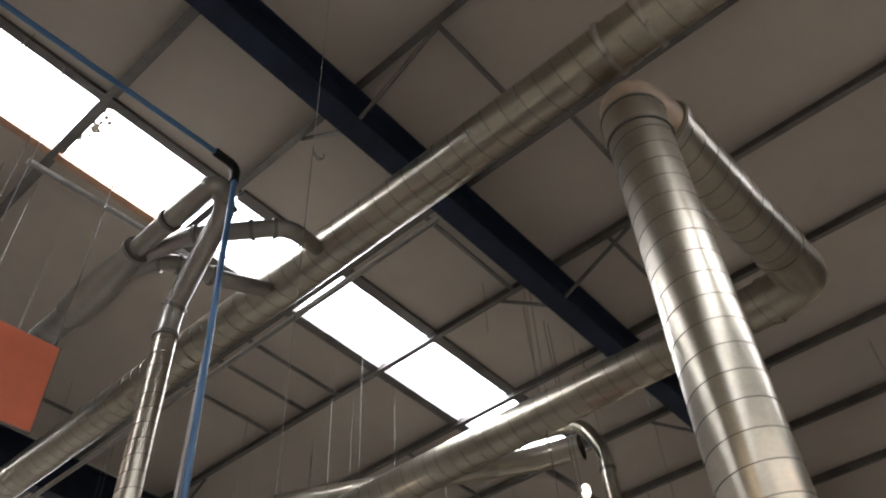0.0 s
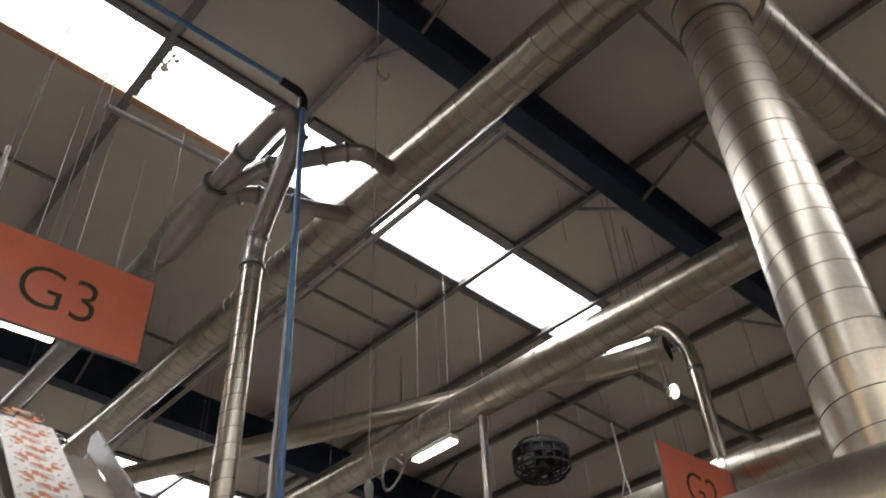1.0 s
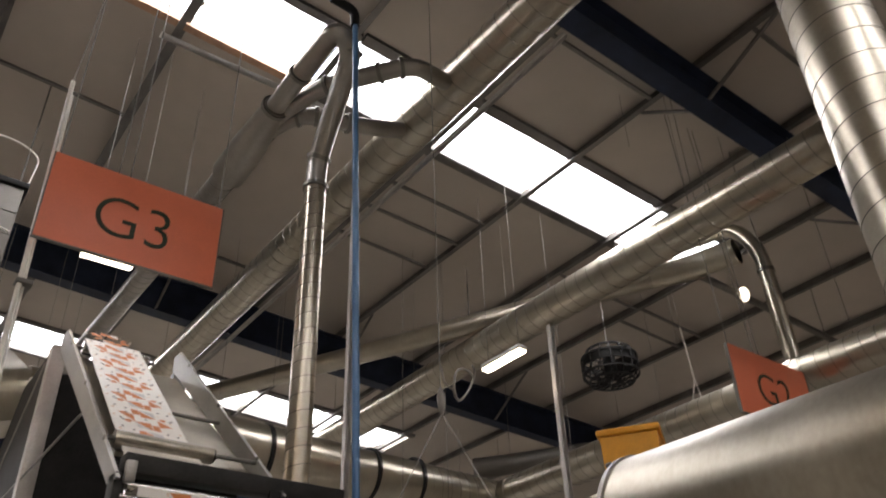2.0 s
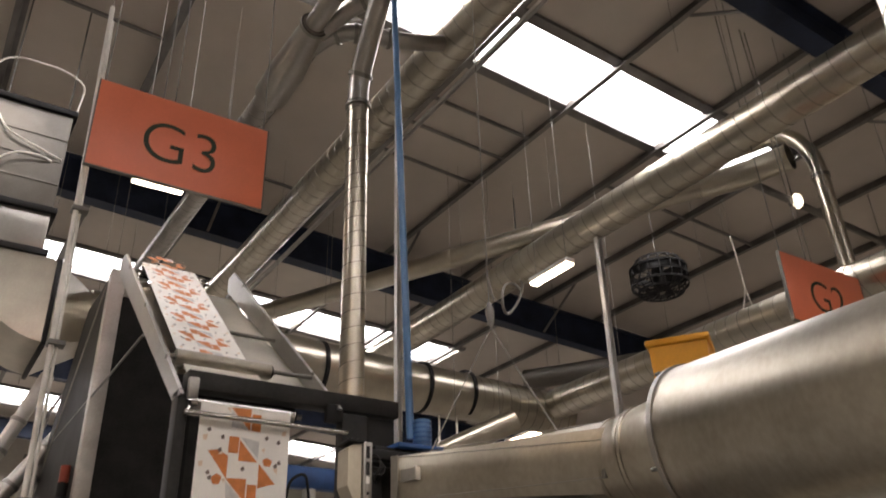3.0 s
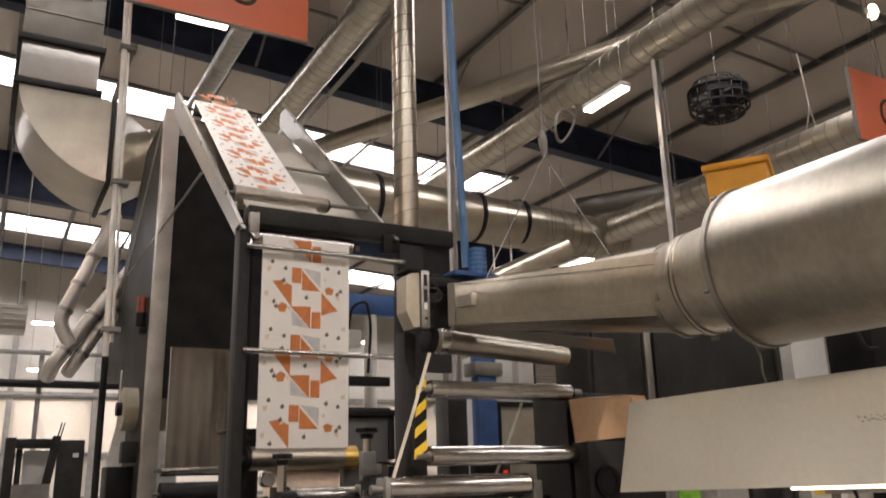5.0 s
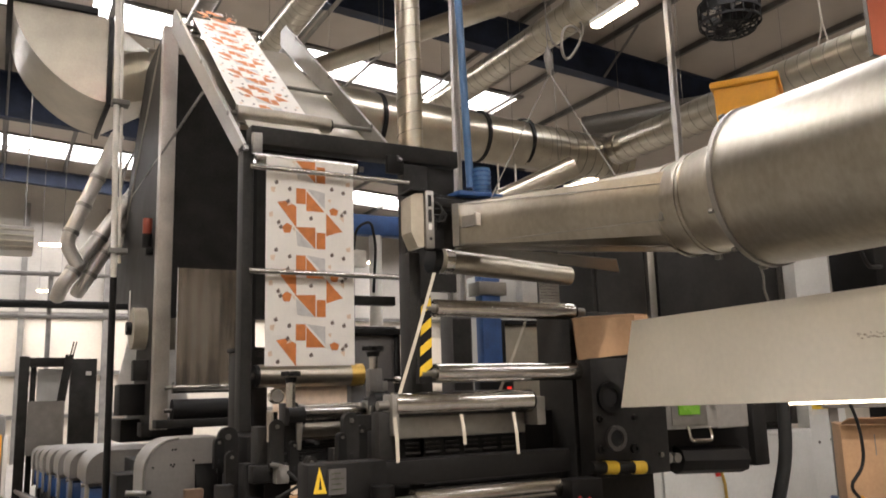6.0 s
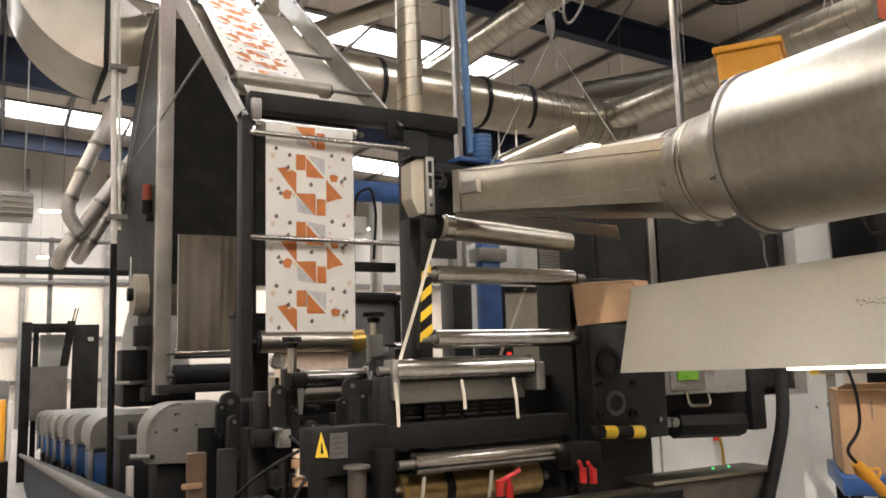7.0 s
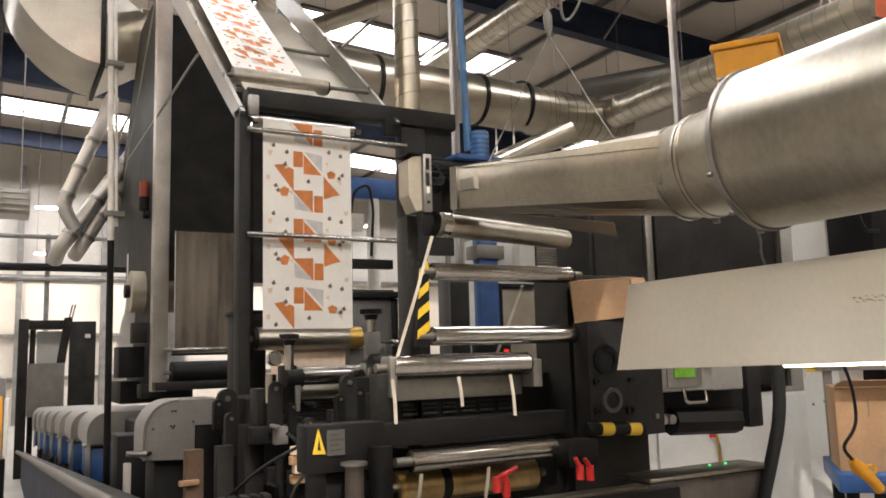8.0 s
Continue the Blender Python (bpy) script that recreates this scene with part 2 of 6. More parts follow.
def slab(bm, outline, depth):
    """A flat plate: an outline of places and the way through its thickness."""
    depth = Vector(depth)
    a = [bm.verts.new(Vector(p)) for p in outline]
    b = [bm.verts.new(Vector(p) + depth) for p in outline]
    bm.faces.new(a)
    bm.faces.new(b[::-1])
    for i in range(len(a)):
        j = (i + 1) % len(a)
        bm.faces.new((a[i], a[j], b[j], b[i]))
    return bm


def B():
    return bmesh.new()


def spiral_duct(p0, p1, r, pitch, label, name="spiral_duct", material=GALV, joints=(), group="", seamed=True, hangers=(0.2, 0.8)):
    """A straight length of spiral duct with its seam and its joint bands (fractions of the length)."""
    p0, p1 = Vector(p0), Vector(p1)
    t = thing(name, p0, label, "duct", group)
    part("body", cyl(B(), p0, p1, r, seg=48), material, t)
    if seamed:
        part("seam", helix(B(), p0, p1, r, pitch), SEAM, t, "dark lock seam")
    for f in hangers:
        p = p0.lerp(p1, f)
        part("hanger", cyl(B(), (p.x, p.y, p.z + r - 0.01), (p.x, p.y, ceiling_z(p.x) + 0.01), 0.004, seg=6), WIRE, t)
    for f in joints:
        part("joint_band", ring(B(), p0.lerp(p1, f), p1 - p0, r, 0.05, 0.008), material, t)
    return t


def wire_line(p0, p1, r, label, name="hanging_wire", material=WIRE, group="hanging wires", sag=0.0):
    p0, p1 = Vector(p0), Vector(p1)
    pts = [p0.lerp(p1, i / 8) + Vector((sag * math.sin(math.pi * i / 8), 0, 0)) for i in range(9)]
    return solo(name, tube(B(), pts, r, 6), material, label, "wire", group)

# ---- structure ----
X0, X1, Y0, Y1 = -12.0, 22.0, -14.0, 27.0

fl = B()
box(fl, (X0, Y0, -0.2), (X1, Y1, 0.0))
solo("floor", fl, FLOOR, "worn grey concrete factory floor", "floor", kind="structure", smooth=False)

# the liner sheet, with the rooflights cut through
cl = B()
edges_y = [Y0]
for sy, sx0, sx1, wide in SKYLIGHTS:
    edges_y += [sy - wide / 2, sy + wide / 2]
edges_y.append(Y1)


def sheet(bm, xa, xb, ya, yb, lift=0.0, thick=0.09):
    slab(bm, [(xa, ya, ceiling_z(xa) + lift), (xb, ya, ceiling_z(xb) + lift), (xb, yb, ceiling_z(xb) + lift), (xa, yb, ceiling_z(xa) + lift)], (0, 0, thick))


for k in range(len(edges_y) - 1):
    ya, yb = edges_y[k], edges_y[k + 1]
    if k % 2 == 0:
        sheet(cl, X0, X1, ya, yb)
    else:
        _, sx0, sx1, _ = SKYLIGHTS[k // 2]
        sheet(cl, X0, sx0, ya, yb)
        sheet(cl, sx1, X1, ya, yb)
solo("ceiling", cl, CEIL, "beige-grey lined factory roof on purlins", "ceiling", kind="structure", smooth=False)

PURLINS = [-10.85, -9.3, -7.75, -6.2, -4.65, -3.1, -1.6, -0.1, 1.43, 2.92, 4.48, 6.02, 7.58, 9.25, 10.75, 12.3, 13.9, 15.5, 17.1, 18.7, 20.3]
for k, (sy, sx0, sx1, wide) in enumerate(SKYLIGHTS):
    roof = thing("window_%d" % (k + 1), ((sx0 + sx1) / 2, sy, ceiling_z((sx0 + sx1) / 2)), "bright polycarbonate rooflight strip in the roof", "rooflight", kind="structure")
    for side in (-1, 1):
        for xa, xb in ((sx0, 3.0), (3.02, sx1)):
            fr, h = B(), 0.05 if xa < 3 else 0.07
            yy = sy + side * (wide / 2 + h)
            slab(fr, [(xa, yy - h, ceiling_z(xa) - 0.05), (xb, yy - h, ceiling_z(xb) - 0.05), (xb, yy + h, ceiling_z(xb) - 0.05), (xa, yy + h, ceiling_z(xa) - 0.05)], (0, 0, 0.047))
            part("frame", fr, SKY_FRAME if side > 0 and k == 2 and xa < 3 else PURLIN, roof, "weathered edge flashing", smooth=False)
    stops = [sx0] + [p for p in PURLINS if sx0 + 0.4 < p < sx1 - 0.4] + [sx1]
    for a, b in zip(stops, stops[1:]):
        pa = B()
        sheet(pa, a + 0.01, b - 0.01, sy - wide / 2 - 0.04, sy + wide / 2 + 0.04, 0.12, 0.006)
        ob = part("pane", pa, PANE, roof, smooth=False)
        ob.visible_shadow = False


grime_rng = random.Random(11)
grime = B()
for k in range(26):
    gx, gy, gr = 1.53 + grime_rng.uniform(-0.03, 0.11), grime_rng.uniform(5.3, 5.95), grime_rng.uniform(0.008, 0.035)
    ring_ = [grime.verts.new((gx + gr * grime_rng.uniform(0.5, 1.3) * math.cos(a), gy + gr * grime_rng.uniform(0.6, 1.8) * math.sin(a), ceiling_z(gx) + 0.112)) for a in (i * math.pi / 4 for i in range(8))]
    grime.faces.new(ring_)
tagged(part("grime", grime, BEIGE, bpy.data.objects["window_3"], "dirt and leaf litter on the pane", smooth=False), kind="stuff")


def purlin(x):
    """A cold-rolled Z purlin that runs the length of the hall under the liner."""
    z = ceiling_z(x)
    prof = [(-0.065, -0.142), (0.005, -0.142), (0.005, -0.02), (0.065, -0.02), (0.065, -0.008), (-0.007, -0.008), (-0.007, -0.13), (-0.065, -0.13)]
    bm = slab(B(), [(x + a, Y0, z + b) for a, b in prof], (0, Y1 - Y0, 0))
    return solo("purlin", bm, PURLIN, "galvanised roof purlin under the liner sheet", "purlin", "roof purlins", smooth=False)


for px in PURLINS:
    purlin(px)


def rafter(y, deep=0.6):
    """A painted I-section roof beam across the hall, below the purlins."""
    t = thing("roof_beam", (5, y, ceiling_z(5) - 0.5), "dark blue painted steel roof beam", "beam", "roof beams")
    for name, za, zb, half in (("top_flange", -0.165, -0.15, 0.115), ("web", -deep + 0.02, -0.165, 0.008), ("bottom_flange", -deep, -deep + 0.02, 0.115)):
        bm = B()
        slab(bm, [(X0, y - half, ceiling_z(X0) + za), (X1, y - half, ceiling_z(X1) + za), (X1, y + half, ceiling_z(X1) + za), (X0, y + half, ceiling_z(X0) + za)], (0, 0, zb - za))
        part(name, bm, BLUE_BEAM, t, smooth=False)
    for px in PURLINS[5:15:2]:
        for side in (-1, 1):
            bm = B()
            z = ceiling_z(px)
            cyl(bm, (px + 0.02, y + side * 0.1, z - deep + 0.03), (px + 0.02, y + (1.05 if side < 0 else 0.72) * side, z - 0.13), 0.022, seg=8)
            part("stay", bm, PURLIN, t)
    return t


for ry, deep in ((-11.4, 0.6), (-4.0, 0.6), (3.375, 0.6), (10.8, 0.75), (17.8, 1.1), (25.0, 0.6)):
    rafter(ry, deep)

# sag rods between purlins
for a, b, yy in ((4.48, 6.02, 3.89), (4.48, 6.02, 6.85), (4.48, 6.02, 7.43), (4.48, 6.02, 8.16), (2.92, 4.48, 2.3), (4.48, 6.02, 1.98), (9.25, 10.75, 7.5), (9.25, 10.75, 7.05), (7.58, 9.25, 7.1),
                 (2.92, 4.48, 9.8), (-0.1, 1.43, 7.75), (1.43, 2.92, 9.0), (6.02, 7.58, 2.6), (7.58, 9.25, 2.4)):
    bm = B()
    za, zb = ceiling_z(a) - 0.13, ceiling_z(b) - 0.13
    slab(bm, [(a, yy - 0.022, za), (b, yy - 0.022, zb), (b, yy + 0.022, zb), (a, yy + 0.022, za)], (0, 0, 0.03))
    solo("sag_bar", bm, PURLIN, "thin dark steel sag bar between purlins", "bar", "purlin sag bars", smooth=False)

# the walls: cream lower cladding, a rail, grey upper cladding
walls = (("wall_north", (X0, Y1, 0), (X1, Y1 + 0.2, 0)), ("wall_south", (X0, Y0 - 0.2, 0), (X1, Y0, 0)), ("wall_west", (X0 - 0.2, Y0, 0), (X0, Y1, 0)), ("wall_east", (X1, Y0, 0), (X1 + 0.2, Y1, 0)))
for name, lo, hi in walls:
    w = thing(name, lo, "cream clad factory wall with a grey upper band", "wall", kind="structure")
    bm = B()
    box(bm, (lo[0], lo[1], 0.0), (hi[0], hi[1], 4.3))
    part("lower_cladding", bm, WALL, w, smooth=False)
    bm = B()
    box(bm, (lo[0], lo[1], 4.303), (hi[0], hi[1], 9.3))
    part("upper_cladding", bm, WALL_UP, w, smooth=False)
    if name == "wall_north":
        for z in (1.3, 2.55, 4.3):
            bm = B()
            box(bm, (X0, Y1 - 0.12, z - 0.06), (X1, Y1 - 0.002, z + 0.06))
            part("rail", bm, GREY_POST, w, smooth=False)
        for x in (-8, -4, 0.6, 2.9, 7, 11, 15):
            bm = B()
            box(bm, (x - 0.08, Y1 - 0.26, 0), (x + 0.08, Y1 - 0.122, 7.6))
            part("post", bm, GREY_POST, w, smooth=False)

# ---- overhead ducts ----
spiral_duct((3.37, -9.0, 6.85), (3.37, 16.5, 6.85), 0.203, 0.17, "long overhead galvanised spiral duct under the roof", joints=(0.39, 0.394, 0.59))
spiral_duct((6.16, 1.35, 6.3), (6.16, 13.5, 6.3), 0.205, 0.17, "overhead galvanised spiral duct below the roof beams", joints=(0.03, 0.27, 0.3))
spiral_duct((2.08, 5.95, 6.5), (2.02, 12.5, 6.5), 0.115, 0.13, "overhead galvanised spiral collecting duct", material=GALV_DULL, joints=(0.004, 0.012))
spiral_duct((7.63, 2.0, 5.0), (7.63, 8.65, 5.0), 0.215, 0.16, "galvanised spiral duct beside the fan", joints=(0.3, 0.98))
spiral_duct((4.02, 11.25, 6.6), (7.1, 5.05, 6.6), 0.135, 0.16, "narrow galvanised duct running at a slant", material=GALV, seamed=False, joints=(0.5, 0.98))

for y in (1.06, 0.72):
    band = thing("duct_clamp", (3.37, y, 6.85), "pale clamp band round the overhead duct", "clamp", "duct clamps")
    part("band", ring(B(), (3.37, y, 6.85), (0, 1, 0), 0.203, 0.035, 0.022, 40), POST_PALE, band)
    part("lug", box(B(), (3.24, y - 0.02, 6.64), (3.29, y + 0.02, 6.685), 0.004), POST_PALE, band)

# open end bend of the slanting duct
t = thing("duct_bend", (7.1, 5.05, 6.6), "open-ended galvanised duct bend", "duct")
bend = rounded([(7.06, 5.13, 6.6), (7.28, 4.75, 6.6), (7.42, 4.2, 6.6)], 0.3)
part("body", tube(B(), bend, 0.15, 28, caps=False), GALV, t)
part("rim", ring(B(), bend[-1], bend[-1] - bend[-2], 0.15, 0.02, 0.008), GALV, t)
# black disc inside the pipe stands in for the shade there
part("dark_inside", cyl(B(), bend[-1] - (bend[-1] - bend[-2]).normalized() * 0.1, bend[-1] - (bend[-1] - bend[-2]).normalized() * 0.09, 0.146), RUBBER, t, "black disc for the shade in the open mouth")

# the loop from the end of the second duct to the tall riser
t = thing("duct_loop", (6.16, 1.35, 6.3), "galvanised duct bend and cross run under the roof", "duct")
loop = rounded([(6.16, 1.36, 6.3), (6.16, 0.97, 6.33), (5.6, 0.99, 6.35), (3.85, 1.05, 6.38)], 0.34)
part("body", tube(B(), loop, 0.215, 40), GALV, t)
part("seam", helix(B(), (5.55, 0.992, 6.351), (3.95, 1.047, 6.378), 0.215, 0.17), SEAM, t)
part("joint_band", ring(B(), (6.16, 1.33, 6.3), (0, 1, 0), 0.215, 0.06, 0.012), GALV, t)
part("joint_band", ring(B(), (5.66, 0.987, 6.347), (1, -0.035, 0), 0.215, 0.05, 0.01), GALV, t)
t = thing("duct_riser", (3.62, 1.15, 0.0), "tall shiny galvanised spiral riser duct", "duct")
part("body", cyl(B(), (3.62, 1.15, 0.0), (3.62, 1.15, 6.14), 0.217, seg=64), GALV, t)
part("seam", helix(B(), (3.62, 1.15, 0.0), (3.62, 1.15, 6.0), 0.217, 0.165, 0.007, 0.003, 40), SEAM, t, "dark lock seam")
part("sleeve", cyl(B(), (3.62, 1.15, 6.05), (3.62, 1.15, 6.3), 0.224, seg=56), GALV, t)
part("elbow", tube(B(), rounded([(3.62, 1.15, 6.29), (3.62, 1.15, 6.46), (3.93, 1.06, 6.38)], 0.2), 0.219, 44), ELBOW_BROWN, t, "brown elbow cap with reflected light in its colour")
for z in (6.05, 6.3):
    part("joint_band", ring(B(), (3.62, 1.15, z), (0, 0, 1), 0.224, 0.022, 0.008, 48), SEAM, t)
part("joint_band", ring(B(), (3.9, 1.05, 6.38), (1, -0.1, 0), 0.216, 0.05, 0.012, 48), POST_PALE, t, "pale sealing band")

# branches that gather into the collecting duct
t = thing("duct_branch", (2.3, 4.6, 3.0), "thin galvanised riser joining the collecting duct", "duct")
part("riser", cyl(B(), (2.31, 4.6, 2.95), (2.3, 4.6, 5.55), 0.083, seg=32), GALV, t)
part("seam", helix(B(), (2.31, 4.6, 2.95), (2.3, 4.6, 5.5), 0.083, 0.12, 0.006, 0.003), SEAM, t)
arm = rounded([(2.3, 4.6, 5.5), (2.3, 4.6, 5.8), (2.24, 4.0, 6.5), (2.03, 3.88, 6.52), (2.02, 4.45, 6.5), (2.03, 4.95, 6.5)], 0.18)
part("arm", tube(B(), arm, 0.083, 24), GALV_DULL, t)
part("reducer", cyl(B(), (2.03, 4.9, 6.5), (2.07, 5.55, 6.5), 0.1, 0.158, 36), GALV_DULL, t)
part("sleeve", cyl(B(), (2.07, 5.55, 6.5), (2.08, 5.98, 6.5), 0.158, seg=36), GALV_DULL, t, "smooth sleeve with torn tape")
for p, d, r in (((2.3, 4.6, 5.55), (0, 0, 1), 0.083), ((2.3, 4.57, 5.83), (0, -0.4, 0.6), 0.083), ((2.02, 4.45, 6.5), (0, 1, 0), 0.083), ((2.03, 4.93, 6.5), (0, 1, 0), 0.105), ((2.22, 3.99, 6.49), (0, -1, 1), 0.083)):
    part("clamp", ring(B(), p, d, r, 0.035, 0.016), SEAM, t, "dark clamp ring")
for pts in ([(2.05, 5.2, 6.5), (2.24, 4.55, 6.55), (2.56, 4.14, 6.56), (2.78, 3.92, 6.6), (3.2, 4.05, 6.75)], [(2.05, 5.4, 6.48), (2.23, 4.98, 6.54), (2.38, 4.87, 6.55), (2.8, 4.77, 6.56), (3.2, 4.74, 6.7)]):
    b = thing("duct_branch", pts[0], "curved galvanised branch pipe into the collecting duct", "duct")
    line = rounded(pts, 0.18)
    part("pipe", tube(B(), line, 0.075, 20), GALV_DULL, b)
    for k in (6, len(line) // 2, len(line) - 8):
        part("clamp", ring(B(), line[k], line[k + 1] - line[k], 0.075, 0.03, 0.016), SEAM, b, "dark clamp ring")

# the wide duct behind the press and the square duct that feeds it
t = thing("main_duct", (1.3, 8.95, 5.05), "wide galvanised main duct with black clamp bands", "duct")
part("body", cyl(B(), (1.25, 8.95, 5.07), (5.2, 8.95, 5.0), 0.385, 0.325, 48), GALV, t)
part("far_body", cyl(B(), (5.2, 8.95, 5.0), (8.0, 8.95, 4.95), 0.325, 0.3, 48), GALV, t)
part("seam", helix(B(), (6.2, 8.95, 4.985), (8.0, 8.95, 4.95), 0.313, 0.15), SEAM, t)
for x, r in ((4.0, 0.345), (5.5, 0.323), (6.2, 0.317)):
    part("clamp", ring(B(), (x, 8.95, 5.01), (1, 0, 0), r, 0.05, 0.025, 40), BLACK, t, "black clamp band")
square = t = thing("square_duct", (0.3, 7.5, 4.4), "large square galvanised duct with a curved bend", "duct")
# the upper section is a darker, rougher zinc than the one below
for za, zb, w, m in ((5.6, 6.64, 0.335, GALV_DARK), (5.16, 5.53, 0.325, GALV_DULL)):
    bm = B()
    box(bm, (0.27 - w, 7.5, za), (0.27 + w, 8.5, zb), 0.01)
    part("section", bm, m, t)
part("cap", box(B(), (-0.06, 7.5, 6.707), (0.6, 8.5, 6.72), 0.004), GALV_DARK, t)
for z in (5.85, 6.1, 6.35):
    part("stiffener", box(B(), (-0.064, 7.492, z - 0.008), (0.604, 7.4995, z + 0.008), 0.002), GALV_DARK, t)
for x in (0.0, 0.58):
    part("hanger", cyl(B(), (x, 7.9, 6.72), (x, 7.9, ceiling_z(x) + 0.01), 0.01, seg=8), WIRE, t)
for z in (6.675, 5.565, 5.13):
    bm = B()
    box(bm, (-0.09, 7.47, z - 0.03), (0.64, 8.53, z + 0.03), 0.005)
    part("flange", bm, BLACK, t, "dark flange")
bm = B()
outline = [(0.7, 7.5, 5.095), (-0.04, 7.5, 5.095)]
for i in range(1, 21):
    a = i * math.pi / 40
    outline.append((0.735 - 0.775 * math.cos(a) ** 1.21, 7.5, 5.09 - 0.8 * math.sin(a) ** 1.21))
slab(bm, outline + [(0.735, 7.5, 5.06)], (0, 1.0, 0))
part("bend", bm, GALV, t, "curved sheet bend")
bm = B()
box(bm, (0.737, 7.45, 4.25), (0.775, 8.53, 5.08), 0.005)
part("flange", bm, BLACK, t, "dark flange")
bm = B()
sq = [(0.777, 7.5, 4.28), (0.777, 8.5, 4.28), (0.777, 8.5, 5.05), (0.777, 7.5, 5.05)]
rd = [(1.3, 8.95 + 0.36 * c, 5.05 + 0.36 * s) for c, s in ((-0.7, -0.7), (0.7, -0.7), (0.7, 0.7), (-0.7, 0.7))]
va, vb = [bm.verts.new(p) for p in sq], [bm.verts.new(p) for p in rd]
for i in range(4):
    bm.faces.new((va[i], va[(i + 1) % 4], vb[(i + 1) % 4], vb[i]))
part("transition", bm, GALV, t, smooth=False)

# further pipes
spiral_duct((8.2, 10.07, 5.85), (10.4, 8.0, 6.08), 0.165, 0.14, "dim narrow duct behind the fan", material=GALV_DARK, seamed=False, joints=(0.02,))
spiral_duct((5.4, 8.3, 3.98), (6.25, 7.9, 4.4), 0.14, 0.14, "pale duct below the main duct", material=GALV, seamed=False)
t = thing("drop_pipe", (7.62, 4.0, 5.1), "thin galvanised drop pipe with a bend", "pipe")
drop = rounded([(7.62, 4.0, 5.15), (7.6, 4.02, 6.6), (7.58, 4.25, 7.02), (7.5, 4.9, 7.1)], 0.4)
part("pipe", tube(B(), drop, 0.085, 20), GALV, t)
part("clamp", ring(B(), (7.605, 4.015, 6.3), (0, 0, 1), 0.085, 0.04, 0.012), SEAM, t)
for pts, r in (([(0.9, 8.0, 4.15), (0.765, 7.9, 3.77), (0.493, 7.9, 3.065), (0.614, 7.92, 2.86)], 0.062), ([(1.16, 8.0, 3.75), (1.077, 7.95, 3.613), (0.481, 7.95, 2.683), (0.46, 8.1, 2.6)], 0.066), ([(1.1, 8.1, 3.5), (0.984, 8.0, 3.309), (0.664, 8.0, 2.716), (0.62, 8.1, 2.64)], 0.062)):
    t = thing("slanting_pipe", pts[-1], "pale slanting extraction pipe beside the press", "pipe", "slanting extraction pipes")
    part("pipe", tube(B(), rounded(pts, 0.1), r, 20), PIPE_PALE, t)
    p, q = Vector(pts[1]), Vector(pts[2])
    for f in (0.12, 0.5, 0.85):
        part("clamp", ring(B(), p.lerp(q, f), q - p, r, 0.035, 0.01), PLATE, t)
# cross pipe with a lamp ball
cond = thing("conduit_pipe", (7.6, 5.18, 7.02), "dark horizontal conduit pipe under the roof", "pipe")
part("pipe", cyl(B(), (7.4, 5.16, 7.02), (12.4, 5.27, 6.97), 0.05, seg=12), PURLIN, cond)
for x in (8.0, 11.0):
    part("hanger", cyl(B(), (x, 5.2, 7.0), (x, 5.2, ceiling_z(x) + 0.01), 0.006, seg=6), WIRE, cond)
ball = thing("round_lamp", (9.0, 5.18, 6.9), "small round white lamp under the conduit", "lamp")
bm = B()
bmesh.ops.create_uvsphere(bm, u_segments=20, v_segments=12, radius=0.085, matrix=Matrix.Translation((9.0, 5.14, 6.99)) @ Matrix.Diagonal((0.8, 0.8, 1.25, 1)))
part("globe", bm, SOFT_TUBE, ball, "glowing white globe")
part("neck", cyl(B(), (9.0, 5.2, 6.99), (9.0, 5.26, 7.0), 0.03, seg=12), PURLIN, ball)

# ---- signs ----
def text_mesh(words, size, depth=0.002):
    cu = bpy.data.curves.new("lettering", "FONT")
    cu.body, cu.size, cu.extrude, cu.align_x, cu.align_y, cu.offset = words, size, depth, "CENTER", "CENTER", -0.014 * size
    ob = bpy.data.objects.new("lettering", cu)
    scene.collection.objects.link(ob)
    bpy.context.view_layer.update()
    me = bpy.data.meshes.new_from_object(ob.evaluated_get(bpy.context.evaluated_depsgraph_get()))
    bpy.data.objects.remove(ob)
    bpy.data.curves.remove(cu)
    return me


def letters(name, words, size, at, parent, material, turn=(90, 0, 0)):
    me = text_mesh(words, size)
    me.materials.clear()
    me.materials.append(material)
    ob = new(name, me)
    ob.parent = parent
    ob.matrix_basis = Matrix.Translation(-AT[parent.name]) @ pose(*at, *turn)
    return ob


def hanging_sign(words, x0, x1, z0, z1, y, top):
    t = thing("hanging_sign", ((x0 + x1) / 2, y, z0), "coral hanging bay sign reading %s in dark letters" % words, "sign", "hanging bay signs")
    part("board", box(B(), (x0, y - 0.012, z0), (x1, y + 0.012, z1), 0.003), CORAL, t)
    bm = B()
    for a, b in (((x0 - 0.008, y - 0.016, z0 - 0.008), (x1 + 0.008, y + 0.016, z0 - 0.001)), ((x0 - 0.008, y - 0.016, z0), (x0 - 0.001, y + 0.016, z1)), ((x1 + 0.001, y - 0.016, z0), (x1 + 0.008, y + 0.016, z1))):
        box(bm, a, b)
    part("edge_trim", bm, SEAM, t, smooth=False)
    letters("lettering", words, (z1 - z0) * 0.68, ((x0 + x1) / 2 - 0.012, y - 0.016, (z0 + z1) / 2 - 0.04), t, LETTER)
    for x in (x0 + 0.03, x0 + 0.42, x0 + 0.5, x1 - 0.03):
        part("suspension_wire", cyl(B(), (x, y, z1), (x + 0.02, y + 0.1, top), 0.005, seg=6), WIRE, t)
    return t


hanging_sign("G3", 0.51, 1.70, 4.60, 5.275, 4.9, 8.1)
